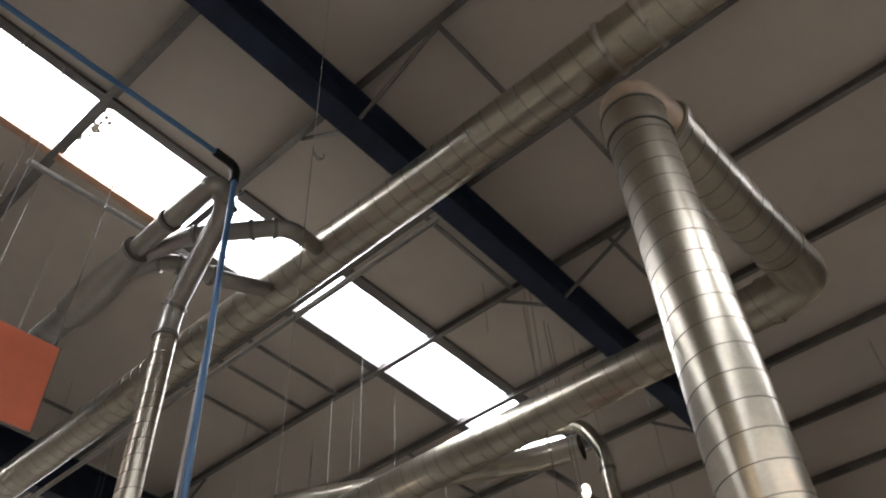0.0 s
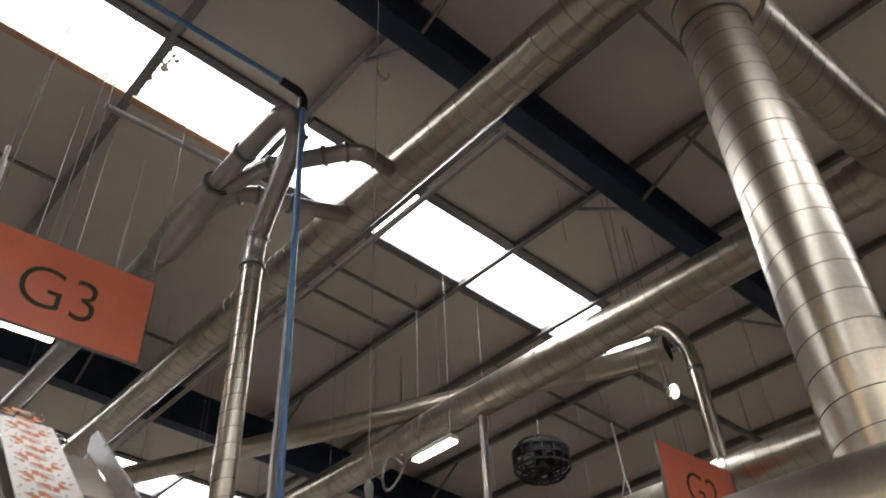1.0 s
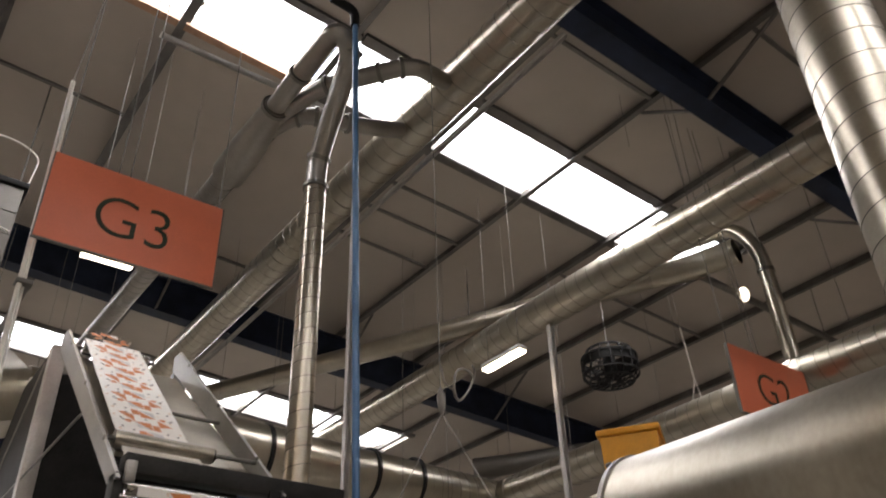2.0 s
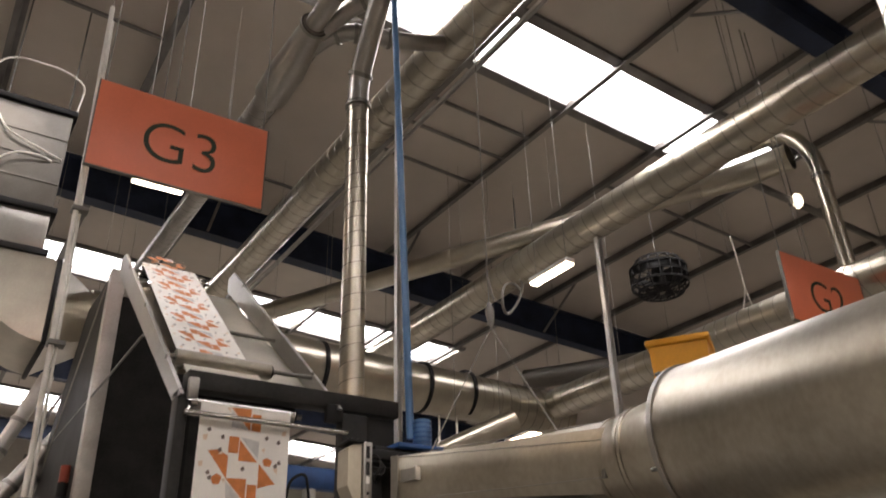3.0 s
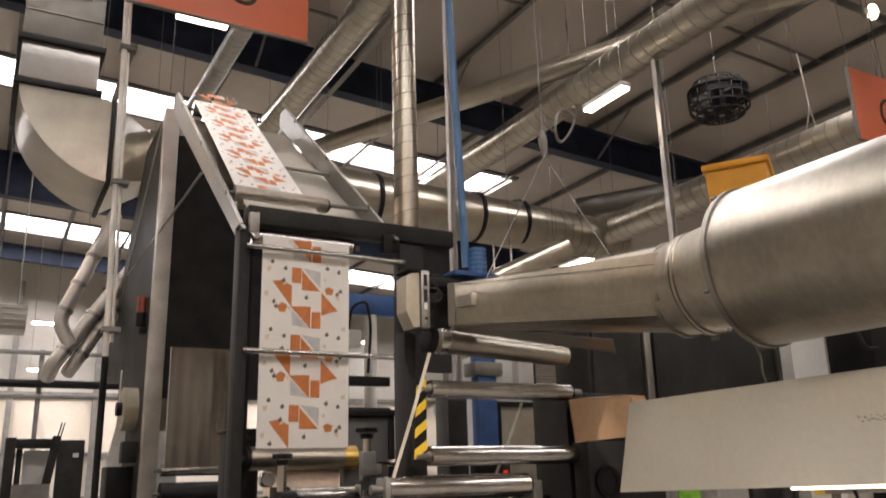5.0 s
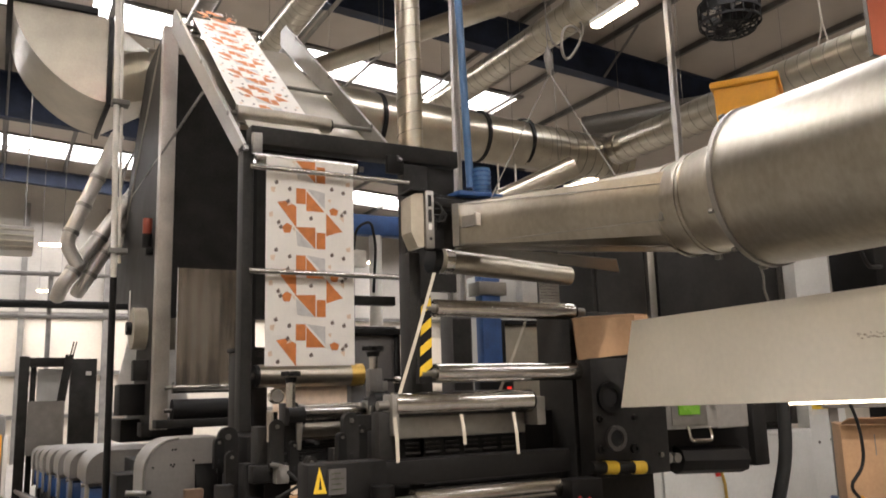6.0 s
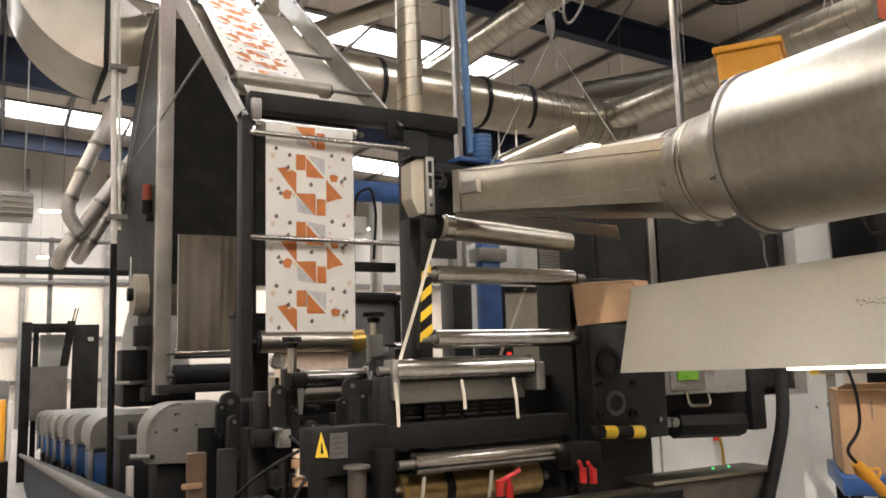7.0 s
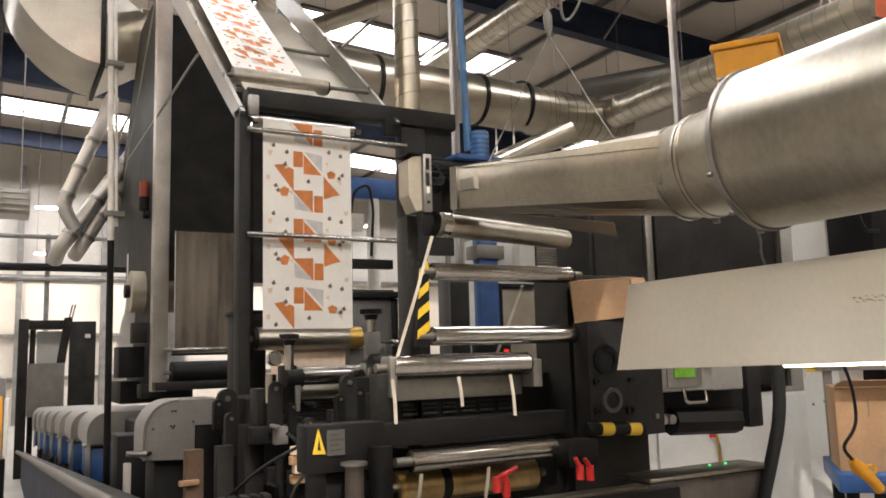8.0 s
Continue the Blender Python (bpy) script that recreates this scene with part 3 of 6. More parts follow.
hanging_sign("G2", 6.12, 7.33, 4.26, 4.92, 3.8, 7.8)

# ---- the press: web tower ----
PX0, PX1, PYF, PYB = 1.045, 1.96, 3.9, 6.15
tower = thing("press_tower", (1.5, 5.0, 0.0), "dark steel web tower of the printing press", "printing press")
for name, lo, hi, m in (("front_post", (1.02, 3.88, 0.0), (1.075, 3.98, 2.9), CHARCOAL), ("front_post", (1.91, 3.9, 0.0), (2.06, 3.98, 2.9), CHARCOAL),
                        ("rear_post", (0.995, 6.15, 1.45), (1.105, 6.25, 4.5), POST_PALE), ("rear_post", (1.93, 6.15, 0.0), (2.04, 6.25, 4.5), GREY_POST),
                        ("top_beam", (1.06, 3.885, 2.908), (2.25, 3.985, 3.002), CHARCOAL), ("corner_block", (1.06, 3.85, 2.85), (1.11, 3.884, 2.955), PLATE),
                        ("lower_beam", (1.0, 6.0, 1.46), (1.925, 6.15, 1.52), CHARCOAL)):
    part(name, box(B(), lo, hi, 0.006), m, tower)
# side panel behind the rear post, with a sloping back edge
part("side_panel", slab(B(), [(1.0, 6.26, 1.5), (1.0, 6.26, 4.45), (1.0, 7.0, 4.45), (1.0, 8.5, 2.95), (1.0, 8.5, 2.6), (1.0, 7.6, 2.5), (1.0, 7.4, 1.5)], (0.03, 0, 0)), CHARCOAL, tower, "dark side panel", smooth=False)
part("back_panel", box(B(), (1.11, 6.2, 2.25), (1.925, 6.23, 4.3)), CHARCOAL, tower, "dark back panel", smooth=False)
part("right_panel", box(B(), (2.063, 3.93, 2.2), (2.24, 3.96, 2.9)), CHARCOAL, tower, "dark panel", smooth=False)
for x, za, zb in ((1.02, 2.86, 4.46), (1.86, 2.9, 4.5)):
    bm = B()
    slab(bm, [(x, 3.84, za), (x, 3.98, za + 0.0), (x, 5.98, zb - 0.08), (x, 5.98, zb + 0.04), (x, 5.86, zb + 0.04)], (0.02, 0, 0))
    p = part("sloping_plate", bm, PLATE, tower, "light sloping side plate", smooth=False)
    for f in (0.15, 0.5, 0.85):
        part("bolt", cyl(B(), (x - 0.006, 3.9 + 2.0 * f, za + 0.06 + (zb - za) * f), (x + 0.001, 3.9 + 2.0 * f, za + 0.06 + (zb - za) * f), 0.014, seg=8), SEAM, p)
# black plate stands in for the dark gap between post and web
part("inner_plate", box(B(), (1.078, 3.99, 1.5), (1.122, 4.005, 2.82)), BLACK, tower, smooth=False)
part("cross_shaft", cyl(B(), (1.55, 4.85, 3.62), (1.86, 4.85, 3.62), 0.012, seg=12), SEAM, tower)
part("slope_sheet", slab(B(), [(1.1, 4.25, 3.12), (1.84, 4.25, 3.12), (1.84, 5.8, 4.28), (1.1, 5.8, 4.28)], (0, 0.02, -0.02)), STAINLESS, tower, "clear dusty cover sheet", smooth=False)
part("brace_rod", cyl(B(), (1.005, 4.77, 3.47), (1.005, 7.65, 3.47), 0.009, seg=8), PLATE, tower)
part("brace_rod", cyl(B(), (1.0, 6.3, 4.4), (1.0, 8.3, 3.0), 0.012, seg=8), PLATE, tower)


def roller(parent, x0, x1, y, z, r, material, shaft=0.014, extend=0.05, label=""):
    ro = part("roller", cyl(B(), (x0, y, z), (x1, y, z), r, seg=36), material, parent, label)
    part("shaft", cyl(B(), (x0 - extend, y, z), (x1 + extend, y, z), shaft, seg=12), SEAM, ro)
    part("end_cap", cyl(B(), (x1, y, z), (x1 + 0.012, y, z), r * 0.8, seg=24), BLACK, ro)
    return ro


roller(tower, 1.1, 1.65, 3.97, 2.86, 0.045, CHROME, label="polished web roller")
roller(tower, 1.07, 1.6, 4.22, 3.172, 0.046, STAINLESS, label="dull steel web roller", extend=0.03)
part("roller_shaft", cyl(B(), (1.6, 4.22, 3.176), (1.86, 4.22, 3.18), 0.012, seg=12), SEAM, tower)
roller(tower, 1.12, 1.66, 3.93, 1.755, 0.055, STAINLESS, label="dull steel web roller")
part("end_cap", cyl(B(), (1.1, 3.93, 1.755), (1.12, 3.93, 1.755), 0.052, seg=24), BLACK, tower)
roller(tower, 1.14, 1.62, 5.85, 4.38, 0.05, CHROME)
roller(tower, 1.12, 1.62, 6.1, 1.74, 0.04, CHROME)
roller(tower, 1.12, 1.6, 6.1, 1.58, 0.08, BLACK)
part("brass_collar", cyl(B(), (1.6, 6.1, 1.58), (1.66, 6.1, 1.58), 0.06, seg=20), BRASS, tower, "brass collar")
part("brass_collar", cyl(B(), (1.59, 3.93, 1.755), (1.66, 3.93, 1.755), 0.057, seg=24), BRASS, tower, "brass collar")
for z in (2.78, 2.258):
    part("guard_rod", cyl(B(), (1.05, 3.86, z), (1.92, 3.86, z), 0.014, seg=12), CHROME, tower, "steel guard rod")
for x0, x1, z, h in ((1.66, 1.92, 2.13, 0.05), (1.66, 1.92, 1.98, 0.035)):
    part("cross_bar", box(B(), (x0, 4.05, z), (x1, 4.1, z + h), 0.004), CHARCOAL, tower)
part("junction_box", box(B(), (1.66, 4.1, 1.55), (1.92, 4.3, 1.9), 0.006), GREY_POST, tower)
part("small_bracket", box(B(), (1.8, 3.87, 2.83), (1.9, 3.9, 2.93), 0.004), BLACK, tower)

# the printed web, up the front and over the slope
web = thing("printed_web", (1.37, 3.9, 1.8), "white paper web printed with orange and grey geometric pattern", "paper web")
WX0, WX1 = 1.143, 1.612


def web_place(u, s):
    """A place on the web: u across, s metres up from the lower roller."""
    x = WX0 + u * (WX1 - WX0)
    up = 1.06
    if s <= up:
        return Vector((x, 3.9, 1.79 + s))
    k = s - up
    if k < 0.42:
        g = k / 0.42
        return Vector((x - (0.045 + 0.07 * u) * g, 4.0 + 0.26 * g, 2.9 + 0.31 * g))
    k -= 0.42
    return Vector((x - 0.045 - 0.07 * u + 0.02 * k, 4.275 + 0.80 * k, 3.215 + 0.638 * k))


SLOPE_N = Vector((0, -0.62, 0.81)).normalized()


def web_poly(bm, uv, s0, lift):
    pts = [web_place(u, s0 + v) for u, v in uv]
    low = min(v for _, v in uv) + s0
    high = max(v for _, v in uv) + s0
    if low < 1.06 < high or 1.06 < low < 1.48 or low < 1.48 < high:
        return
    if low < 0:
        return
    n = Vector((0, -1, 0)) if high <= 1.06 else SLOPE_N
    bm.faces.new([bm.verts.new(p + n * lift) for p in pts])


bm = B()
stations = [0.0, 0.2, 0.4, 0.6, 0.8, 1.06, 1.065, 1.48, 1.481, 2.0, 2.5, 3.0, 3.4]
rows = [[bm.verts.new(web_place(u, s)) for u in (0.0, 0.5, 1.0)] for s in stations]
for a, b in zip(rows, rows[1:]):
    for i in range(2):
        bm.faces.new((a[i], a[i + 1], b[i + 1], b[i]))
part("paper", bm, PAPER, web)
motif = {
    "orange_print": (ORANGE, [[(0.338, 0.929), (0.437, 0.929), (0.437, 0.717), (0.338, 0.717)],
        [(0.455, 0.892), (0.646, 0.617), (0.455, 0.617)],
        [(0.132, 0.7), (0.231, 0.725), (0.329, 0.658), (0.329, 0.367)],
        [(0.178, 0.342), (0.231, 0.4), (0.286, 0.367), (0.262, 0.267), (0.206, 0.267)],
        [(0.717, 0.65), (0.76, 0.683), (0.815, 0.65), (0.797, 0.575), (0.735, 0.575)],
        [(0.683, 0.575), (0.858, 0.333), (0.785, 0.308), (0.683, 0.258)],
        [(0.338, 0.346), (0.545, 0.358), (0.545, 0.058)],
        [(0.569, 0.283), (0.662, 0.283), (0.662, 0.058), (0.569, 0.058)]]),
    "grey_print": (GREY_INK, [[(0.465, 0.933), (0.655, 0.9), (0.655, 0.667)],
        [(0.338, 0.3), (0.532, 0.054), (0.354, 0.083)]]),
    "peach_print": (PEACH, [[(0.052, 0.917), (0.102, 0.925), (0.089, 0.85), (0.058, 0.858)],
        [(0.231, 0.667), (0.277, 0.683), (0.262, 0.725)],
        [(0.908, 0.083), (0.957, 0.1), (0.951, 0.033), (0.914, 0.033)],
        [(0.286, 0.333), (0.317, 0.35), (0.323, 0.283)],
        [(0.831, 0.542), (0.883, 0.558), (0.877, 0.475)],
        [(0.034, 0.542), (0.071, 0.558), (0.077, 0.492), (0.04, 0.483)],
        [(0.692, 0.8), (0.729, 0.817), (0.723, 0.75)]]),
    "dark_print": (DARK_INK, [[(0.089, 1), (0.12, 1.038), (0.135, 0.988), (0.108, 0.967)],
        [(0.237, 0.917), (0.268, 0.954), (0.283, 0.904), (0.255, 0.883)],
        [(0.717, 0.967), (0.748, 1.004), (0.763, 0.954), (0.735, 0.933)],
        [(0.852, 0.925), (0.883, 0.963), (0.898, 0.912), (0.871, 0.892)],
        [(0.114, 0.408), (0.145, 0.446), (0.16, 0.396), (0.132, 0.375)],
        [(0.218, 0.733), (0.249, 0.771), (0.265, 0.721), (0.237, 0.7)],
        [(0.834, 0.583), (0.865, 0.621), (0.88, 0.571), (0.852, 0.55)],
        [(0.477, 0.5), (0.508, 0.537), (0.523, 0.487), (0.495, 0.467)],
        [(0.138, 0.342), (0.169, 0.379), (0.185, 0.329), (0.157, 0.308)],
        [(0.871, 0.633), (0.902, 0.671), (0.917, 0.621), (0.889, 0.6)]]),
}
for k, (name, (m, shapes)) in enumerate(motif.items()):
    single = name in ("orange_print", "grey_print")
    bm = B()
    s0 = -0.11
    while s0 < 3.4:
        for uv in shapes:
            mu, mv = sum(u for u, _ in uv) / len(uv), sum(v for _, v in uv) / len(uv)
            grow = 1.1
            uv = [(mu + (u - mu) * grow, mv + (v - mv) * grow) for u, v in uv]
            web_poly(bm, [(u, v * 0.347) for u, v in uv], s0, 0.0012 + 0.0006 * k)
            if single and len(bm.faces):
                part(name, bm, m, web, smooth=False)
                bm = B()
        s0 += 0.347
    if not single:
        tagged(part(name, bm, m, web, smooth=False), kind="stuff")

part("lower_run", slab(B(), [(WX0 + 0.06, 3.96, 1.42), (WX1 - 0.02, 3.96, 1.42), (WX1 - 0.02, 3.96, 1.75), (WX0 + 0.06, 3.96, 1.75)], (0, 0.001, 0)), PEACH, web, "printed web below the roller", smooth=False)

# film that comes down at the rear of the tower
film = thing("film_web", (1.33, 6.05, 1.76), "glossy clear film web on the tower", "film")
bm = B()
rows = []
for k in range(25):
    u = k / 24
    bow = 0.004 * math.sin(7 * u) + 0.0009 * math.sin(31 * u + 1)
    rows.append([bm.verts.new((1.13 + 0.43 * u, 6.05 + bow * f, z)) for f, z in ((0.3, 1.76), (1.0, 2.05), (1.0, 2.35), (0.4, 2.6))])
for p, q in zip(rows, rows[1:]):
    for i in range(3):
        bm.faces.new((p[i], q[i], q[i + 1], p[i + 1]))
part("sheet", bm, FILM, film)
for x in (1.13, 1.56):
    part("edge", cyl(B(), (x, 6.052, 1.76), (x, 6.052, 2.6), 0.004, seg=8), GREY_INK, film, "folded film edge")

# ---- big extraction pipe on the front of the press ----
ext = thing("extraction_pipe", (1.6, 1.5, 2.1), "large smooth steel extraction pipe with a tapered hood", "pipe")

p_end, p_cone, p_col, p_big, p_out = Vector((1.319, 2.218, 2.166)), Vector((1.645, 1.58, 2.13)), Vector((1.663, 1.405, 2.136)), Vector((1.668, 1.365, 2.138)), Vector((1.80, -1.2, 2.15))
bm = B()
side = Vector((0, 0, 1)).cross(p_cone - p_end).normalized()
n_seg = 40
first, last = [], []
for i in range(n_seg):
    w = 2 * math.pi * i / n_seg
    c, s = math.cos(w), math.sin(w)
    k = 1 / max(abs(c), abs(s))
    first.append(bm.verts.new(p_end + side * (0.09 * c * k) + Vector((0, 0, 0.064 * s * k))))
    last.append(bm.verts.new(p_cone + side * (0.125 * c) + Vector((0, 0, 0.125 * s))))
for i in range(n_seg):
    j = (i + 1) % n_seg
    bm.faces.new((first[i], first[j], last[j], last[i]))
bm.faces.new(first)
part("tapered_hood", bm, STAINLESS, ext, "square-to-round tapered steel hood")
along = (p_col - p_cone).normalized()
lip = p_end - side * 0.0925
down = (p_cone - p_end).normalized()
part("hood_lip", slab(B(), [lip - Vector((0, 0, 0.067)), lip + down * 0.022 - Vector((0, 0, 0.068)), lip + down * 0.022 + Vector((0, 0, 0.068)), lip + Vector((0, 0, 0.067))], -side * 0.004), PLATE, ext, "folded lip", smooth=False)
part("end_frame", slab(B(), [p_end + side * a - down * 0.004 + Vector((0, 0, b)) for a, b in ((-0.094, -0.068), (0.094, -0.068), (0.094, 0.068), (-0.094, 0.068))], down * 0.003), PLATE, ext, smooth=False)
part("collar", cyl(B(), p_cone - along * 0.03, p_col, 0.128, 0.15, 44), STAINLESS, ext)
for f, r in ((-0.1, 0.129), (0.3, 0.136), (0.38, 0.137), (0.97, 0.151)):
    part("band", ring(B(), p_cone.lerp(p_col, f), along, r, 0.009, 0.006, 44), STAINLESS, ext)
part("flange", cyl(B(), p_col, p_big, 0.155, 0.198, 48), STAINLESS, ext)
part("main_pipe", cyl(B(), p_big, p_out, 0.2, seg=64), STAINLESS, ext)
part("rim_bead", ring(B(), p_big + Vector((0, -0.012, 0)), p_out - p_big, 0.2, 0.014, 0.006, 56), PLATE, ext)
for up, name in ((0.064, "top_seam"), (-0.064, "lower_seam")):
    k = 1 if up > 0 else -1
    part(name, tube(B(), [p_end + Vector((-0.06, -0.045, up)), p_cone + Vector((-0.075, -0.05, k * 0.085))], 0.0022, 6), SEAM, ext)
for k in range(10):
    w = 0.4 + k * 0.55
    d = p_out - p_big
    _, ua, ub = axes(d)
    c = p_big + d.normalized() * 0.006 + 0.206 * (math.cos(w) * ua + math.sin(w) * ub)
    part("rim_bolt", cyl(B(), c - d.normalized() * 0.014, c, 0.006, seg=8), SEAM, ext)
for w in (1.9, 3.4):
    _, ua, ub = axes(along)
    c = p_cone.lerp(p_col, 0.2) + 0.145 * (math.cos(w) * ua + math.sin(w) * ub)
    part("toggle_latch", box(B(), c - Vector((0.006, 0.01, 0.012)), c + Vector((0.006, 0.01, 0.012)), 0.002), SEAM, ext)
part("clip", box(B(), p_cone + Vector((-0.128, -0.02, -0.05)), p_cone + Vector((-0.116, -0.005, -0.025)), 0.002), SEAM, ext)
part("bracket", box(B(), p_end + Vector((0.0, -0.1, -0.02)), p_end + Vector((0.03, -0.03, 0.035)), 0.004), PLATE, ext)

# pale lamp hood over the inspection stand
lamp_hood = thing("lamp_hood", (1.7, 1.5, 1.6), "pale grey sheet metal lamp hood hung below the pipe", "lamp")
part("front_panel", slab(B(), [(1.7, 1.985, 1.59), (1.7, 0.2, 1.63), (1.7, 0.2, 1.86), (1.7, 1.91, 1.85)], (0.012, 0, 0)), HOOD, lamp_hood, smooth=False)
bm = B()
slab(bm, [(1.713, 1.91, 1.85), (1.713, 0.2, 1.86), (1.95, 0.2, 1.86), (1.95, 1.91, 1.85)], (0, 0, -0.012))
part("top_panel", bm, HOOD, lamp_hood, smooth=False)
bm = B()
slab(bm, [(1.95, 1.985, 1.59), (1.95, 0.2, 1.63), (1.95, 0.2, 1.845), (1.95, 1.91, 1.835)], (0.012, 0, 0))
part("back_panel", bm, HOOD, lamp_hood, smooth=False)
part("tube", cyl(B(), (1.8, 1.45, 1.598), (1.8, 0.3, 1.622), 0.004, seg=12), SOFT_TUBE, lamp_hood, "glowing lamp tube")
pts = [Vector((1.88, 1.55, 1.85)) + Vector((0.004 * math.sin(i * 1.3), 0.002 * i, 0.016 * i)) for i in range(9)]
part("chain", tube(B(), pts, 0.0035, 6), SEAM, lamp_hood)

# ---- front rollers, trim station ----
stand = thing("web_stand", (1.45, 2.3, 0.0), "black steel roller stand at the front of the press", "roller stand")
roller(stand, 1.20, 1.735, 2.25, 1.912, 0.028, CHROME, label="polished steel roller")
roller(stand, 1.195, 1.75, 2.25, 1.71, 0.03, CHROME, label="polished steel roller")
roller(stand, 1.05, 1.54, 2.25, 1.617, 0.038, CHROME, label="polished steel roller")
roller(stand, 1.085, 1.6, 2.2, 1.345, 0.032, CHROME, label="polished steel roller")
roller(stand, 1.08, 1.58, 2.3, 1.255, 0.05, BRONZE, label="dull bronze core roller")
part("core_band", ring(B(), (1.24, 2.3, 1.255), (1, 0, 0), 0.05, 0.03, 0.002), BLACK, stand)
part("core_band", ring(B(), (1.09, 2.3, 1.255), (1, 0, 0), 0.05, 0.012, 0.002), BRASS, stand)
part("trim_roller", cyl(B(), (1.24, 2.3, 2.074), (1.77, 2.3, 2.044), 0.039, 0.033, 28), STAINLESS, stand, "dull steel trim roller")
part("drip_sheet", slab(B(), [(1.27, 2.24, 2.1), (1.847, 2.12, 2.036), (1.69, 1.95, 2.044), (1.29, 2.15, 2.097)], (0, 0, 0.003)), STAINLESS, ext, "pointed drip sheet under the hood", smooth=False)
part("roller_end", cyl(B(), (1.215, 2.3, 2.076), (1.242, 2.3, 2.074), 0.044, seg=24), BLACK, stand)
part("end_band", ring(B(), (1.274, 2.3, 2.072), (1, 0, -0.06), 0.039, 0.03, 0.003, 24), CHROME, stand)
for name, lo, hi, m in (("right_plate", (1.745, 2.18, 1.36), (2.07, 2.26, 1.75), CHARCOAL), ("right_post", (1.76, 2.3, 0.0), (2.1, 2.5, 1.92), CHARCOAL),
                        ("cross_beam", (0.80, 2.2, 1.39), (1.66, 2.28, 1.46), BLACK), ("beam_end", (0.765, 2.19, 1.335), (1.0, 2.28, 1.466), BLACK),
                        ("left_bracket", (1.0, 2.24, 1.45), (1.055, 2.3, 1.6), CHARCOAL), ("left_cheek", (1.035, 2.22, 1.53), (1.058, 2.29, 1.65), PLATE), ("right_cheek", (1.55, 2.22, 1.54), (1.585, 2.3, 1.63), PLATE),
                        ("lower_plate", (1.0, 2.35, 1.0), (1.75, 2.42, 1.385), BLACK), ("scraper", (1.05, 2.29, 1.515), (1.55, 2.31, 1.585), PLATE), ("grille", (1.03, 2.32, 1.45), (1.57, 2.4, 1.54), BLACK), ("back_plate", (1.56, 2.43, 1.1), (1.78, 2.45, 1.58), BLACK),
                        ("head_arm", (1.14, 2.3, 2.255), (1.5, 2.36, 2.285), BLACK),
                        ("left_post", (1.15, 2.32, 0.9), (1.19, 2.4, 2.1), CHARCOAL), ("slide_bed", (0.95, 1.95, 1.16), (1.9, 2.05, 1.2), BLACK), ("slide_rail", (1.0, 1.9, 1.2), (1.3, 1.95, 1.235), BLACK), ("slide_rail", (1.35, 1.9, 1.2), (1.85, 1.95, 1.235), BLACK),
                        ("left_column", (0.83, 2.22, 0.0), (0.98, 2.4, 1.33), BLACK), ("stop_block", (1.6, 2.12, 1.29), (1.72, 2.2, 1.37), BLACK)):
    part(name, box(B(), lo, hi, 0.004), m, stand)
for p, r in (((1.833, 2.178, 1.485), 0.042), ((1.815, 2.178, 1.62), 0.05), ((1.77, 2.178, 1.45), 0.014), ((1.91, 2.178, 1.447), 0.016), ((1.77, 2.178, 1.55), 0.012), ((1.92, 2.178, 1.55), 0.01)):
    part("bearing", ring(B(), p, (0, 1, 0), r * 0.75, 0.02, r * 0.25, 28), MID_GREY if r == 0.042 else BLACK, stand)
    part("bore", cyl(B(), (p[0], p[1] - 0.004, p[2]), (p[0], p[1] + 0.002, p[2]), r * 0.72, seg=24), RUBBER, stand)


def striped_bar(parent, p0, p1, r, n=6):
    p0, p1 = Vector(p0), Vector(p1)
    bar = part("hazard_bar", cyl(B(), p0, p1, r, seg=20), BLACK, parent, "black and yellow striped bumper bar")
    for k in range(n):
        if k % 2:
            part("stripe", cyl(B(), p0.lerp(p1, (k - 0.1) / n), p0.lerp(p1, (k + 0.75) / n), r + 0.0015, seg=20, caps=False), HAZARD, bar)
    return bar


striped_bar(stand, (1.70, 2.15, 1.40), (1.935, 2.15, 1.385), 0.02, 4)
# sensor head with a slotted end plate at the mouth of the tapered hood
sensor = part("sensor_head", slab(B(), [(1.105, 2.21, 2.253), (1.122, 2.21, 2.266), (1.15, 2.21, 2.27), (1.15, 2.21, 2.098), (1.128, 2.21, 2.094), (1.105, 2.21, 2.143)], (0, 0.07, 0)), BEIGE, stand, "beige sensor head with a slotted end plate", smooth=False)
part("end_plate", box(B(), (1.152, 2.2, 2.092), (1.182, 2.215, 2.276), 0.003), PLATE, sensor)
for z0, z1, m in ((2.225, 2.262, BLACK), (2.175, 2.215, RUBBER), (2.15, 2.17, WHITE), (2.105, 2.145, PLATE)):
    part("slot", box(B(), (1.16, 2.197, z0), (1.172, 2.1995, z1), 0.001), m, sensor, smooth=False)
part("bore", cyl(B(), (1.166, 2.1955, 2.122), (1.166, 2.197, 2.122), 0.005, seg=12), RUBBER, sensor)
part("lid", box(B(), (1.103, 2.2, 2.272), (1.155, 2.285, 2.28), 0.002), BLACK, sensor)
for k in range(4):
    dx = 0.008 * k
    part("lead", tube(B(), rounded([(1.186, 2.225, 2.245 - 0.02 * k), (1.2 + dx, 2.2, 2.24 - 0.02 * k), (1.214 + 0.5 * dx, 2.2, 2.215), (1.2 + dx, 2.21, 2.185), (1.215, 2.24, 2.15 + 0.01 * k)], 0.02), 0.0028, 8), RUBBER, sensor)
part("back_block", box(B(), (1.188, 2.23, 2.1), (1.232, 2.29, 2.2), 0.003), BLACK, sensor)
out, tang = Vector((-0.886, -0.463, 0.0)), Vector((0.463, -0.886, 0.0))
t0 = Vector((1.257, 2.142, 2.186)) + out * 0.012
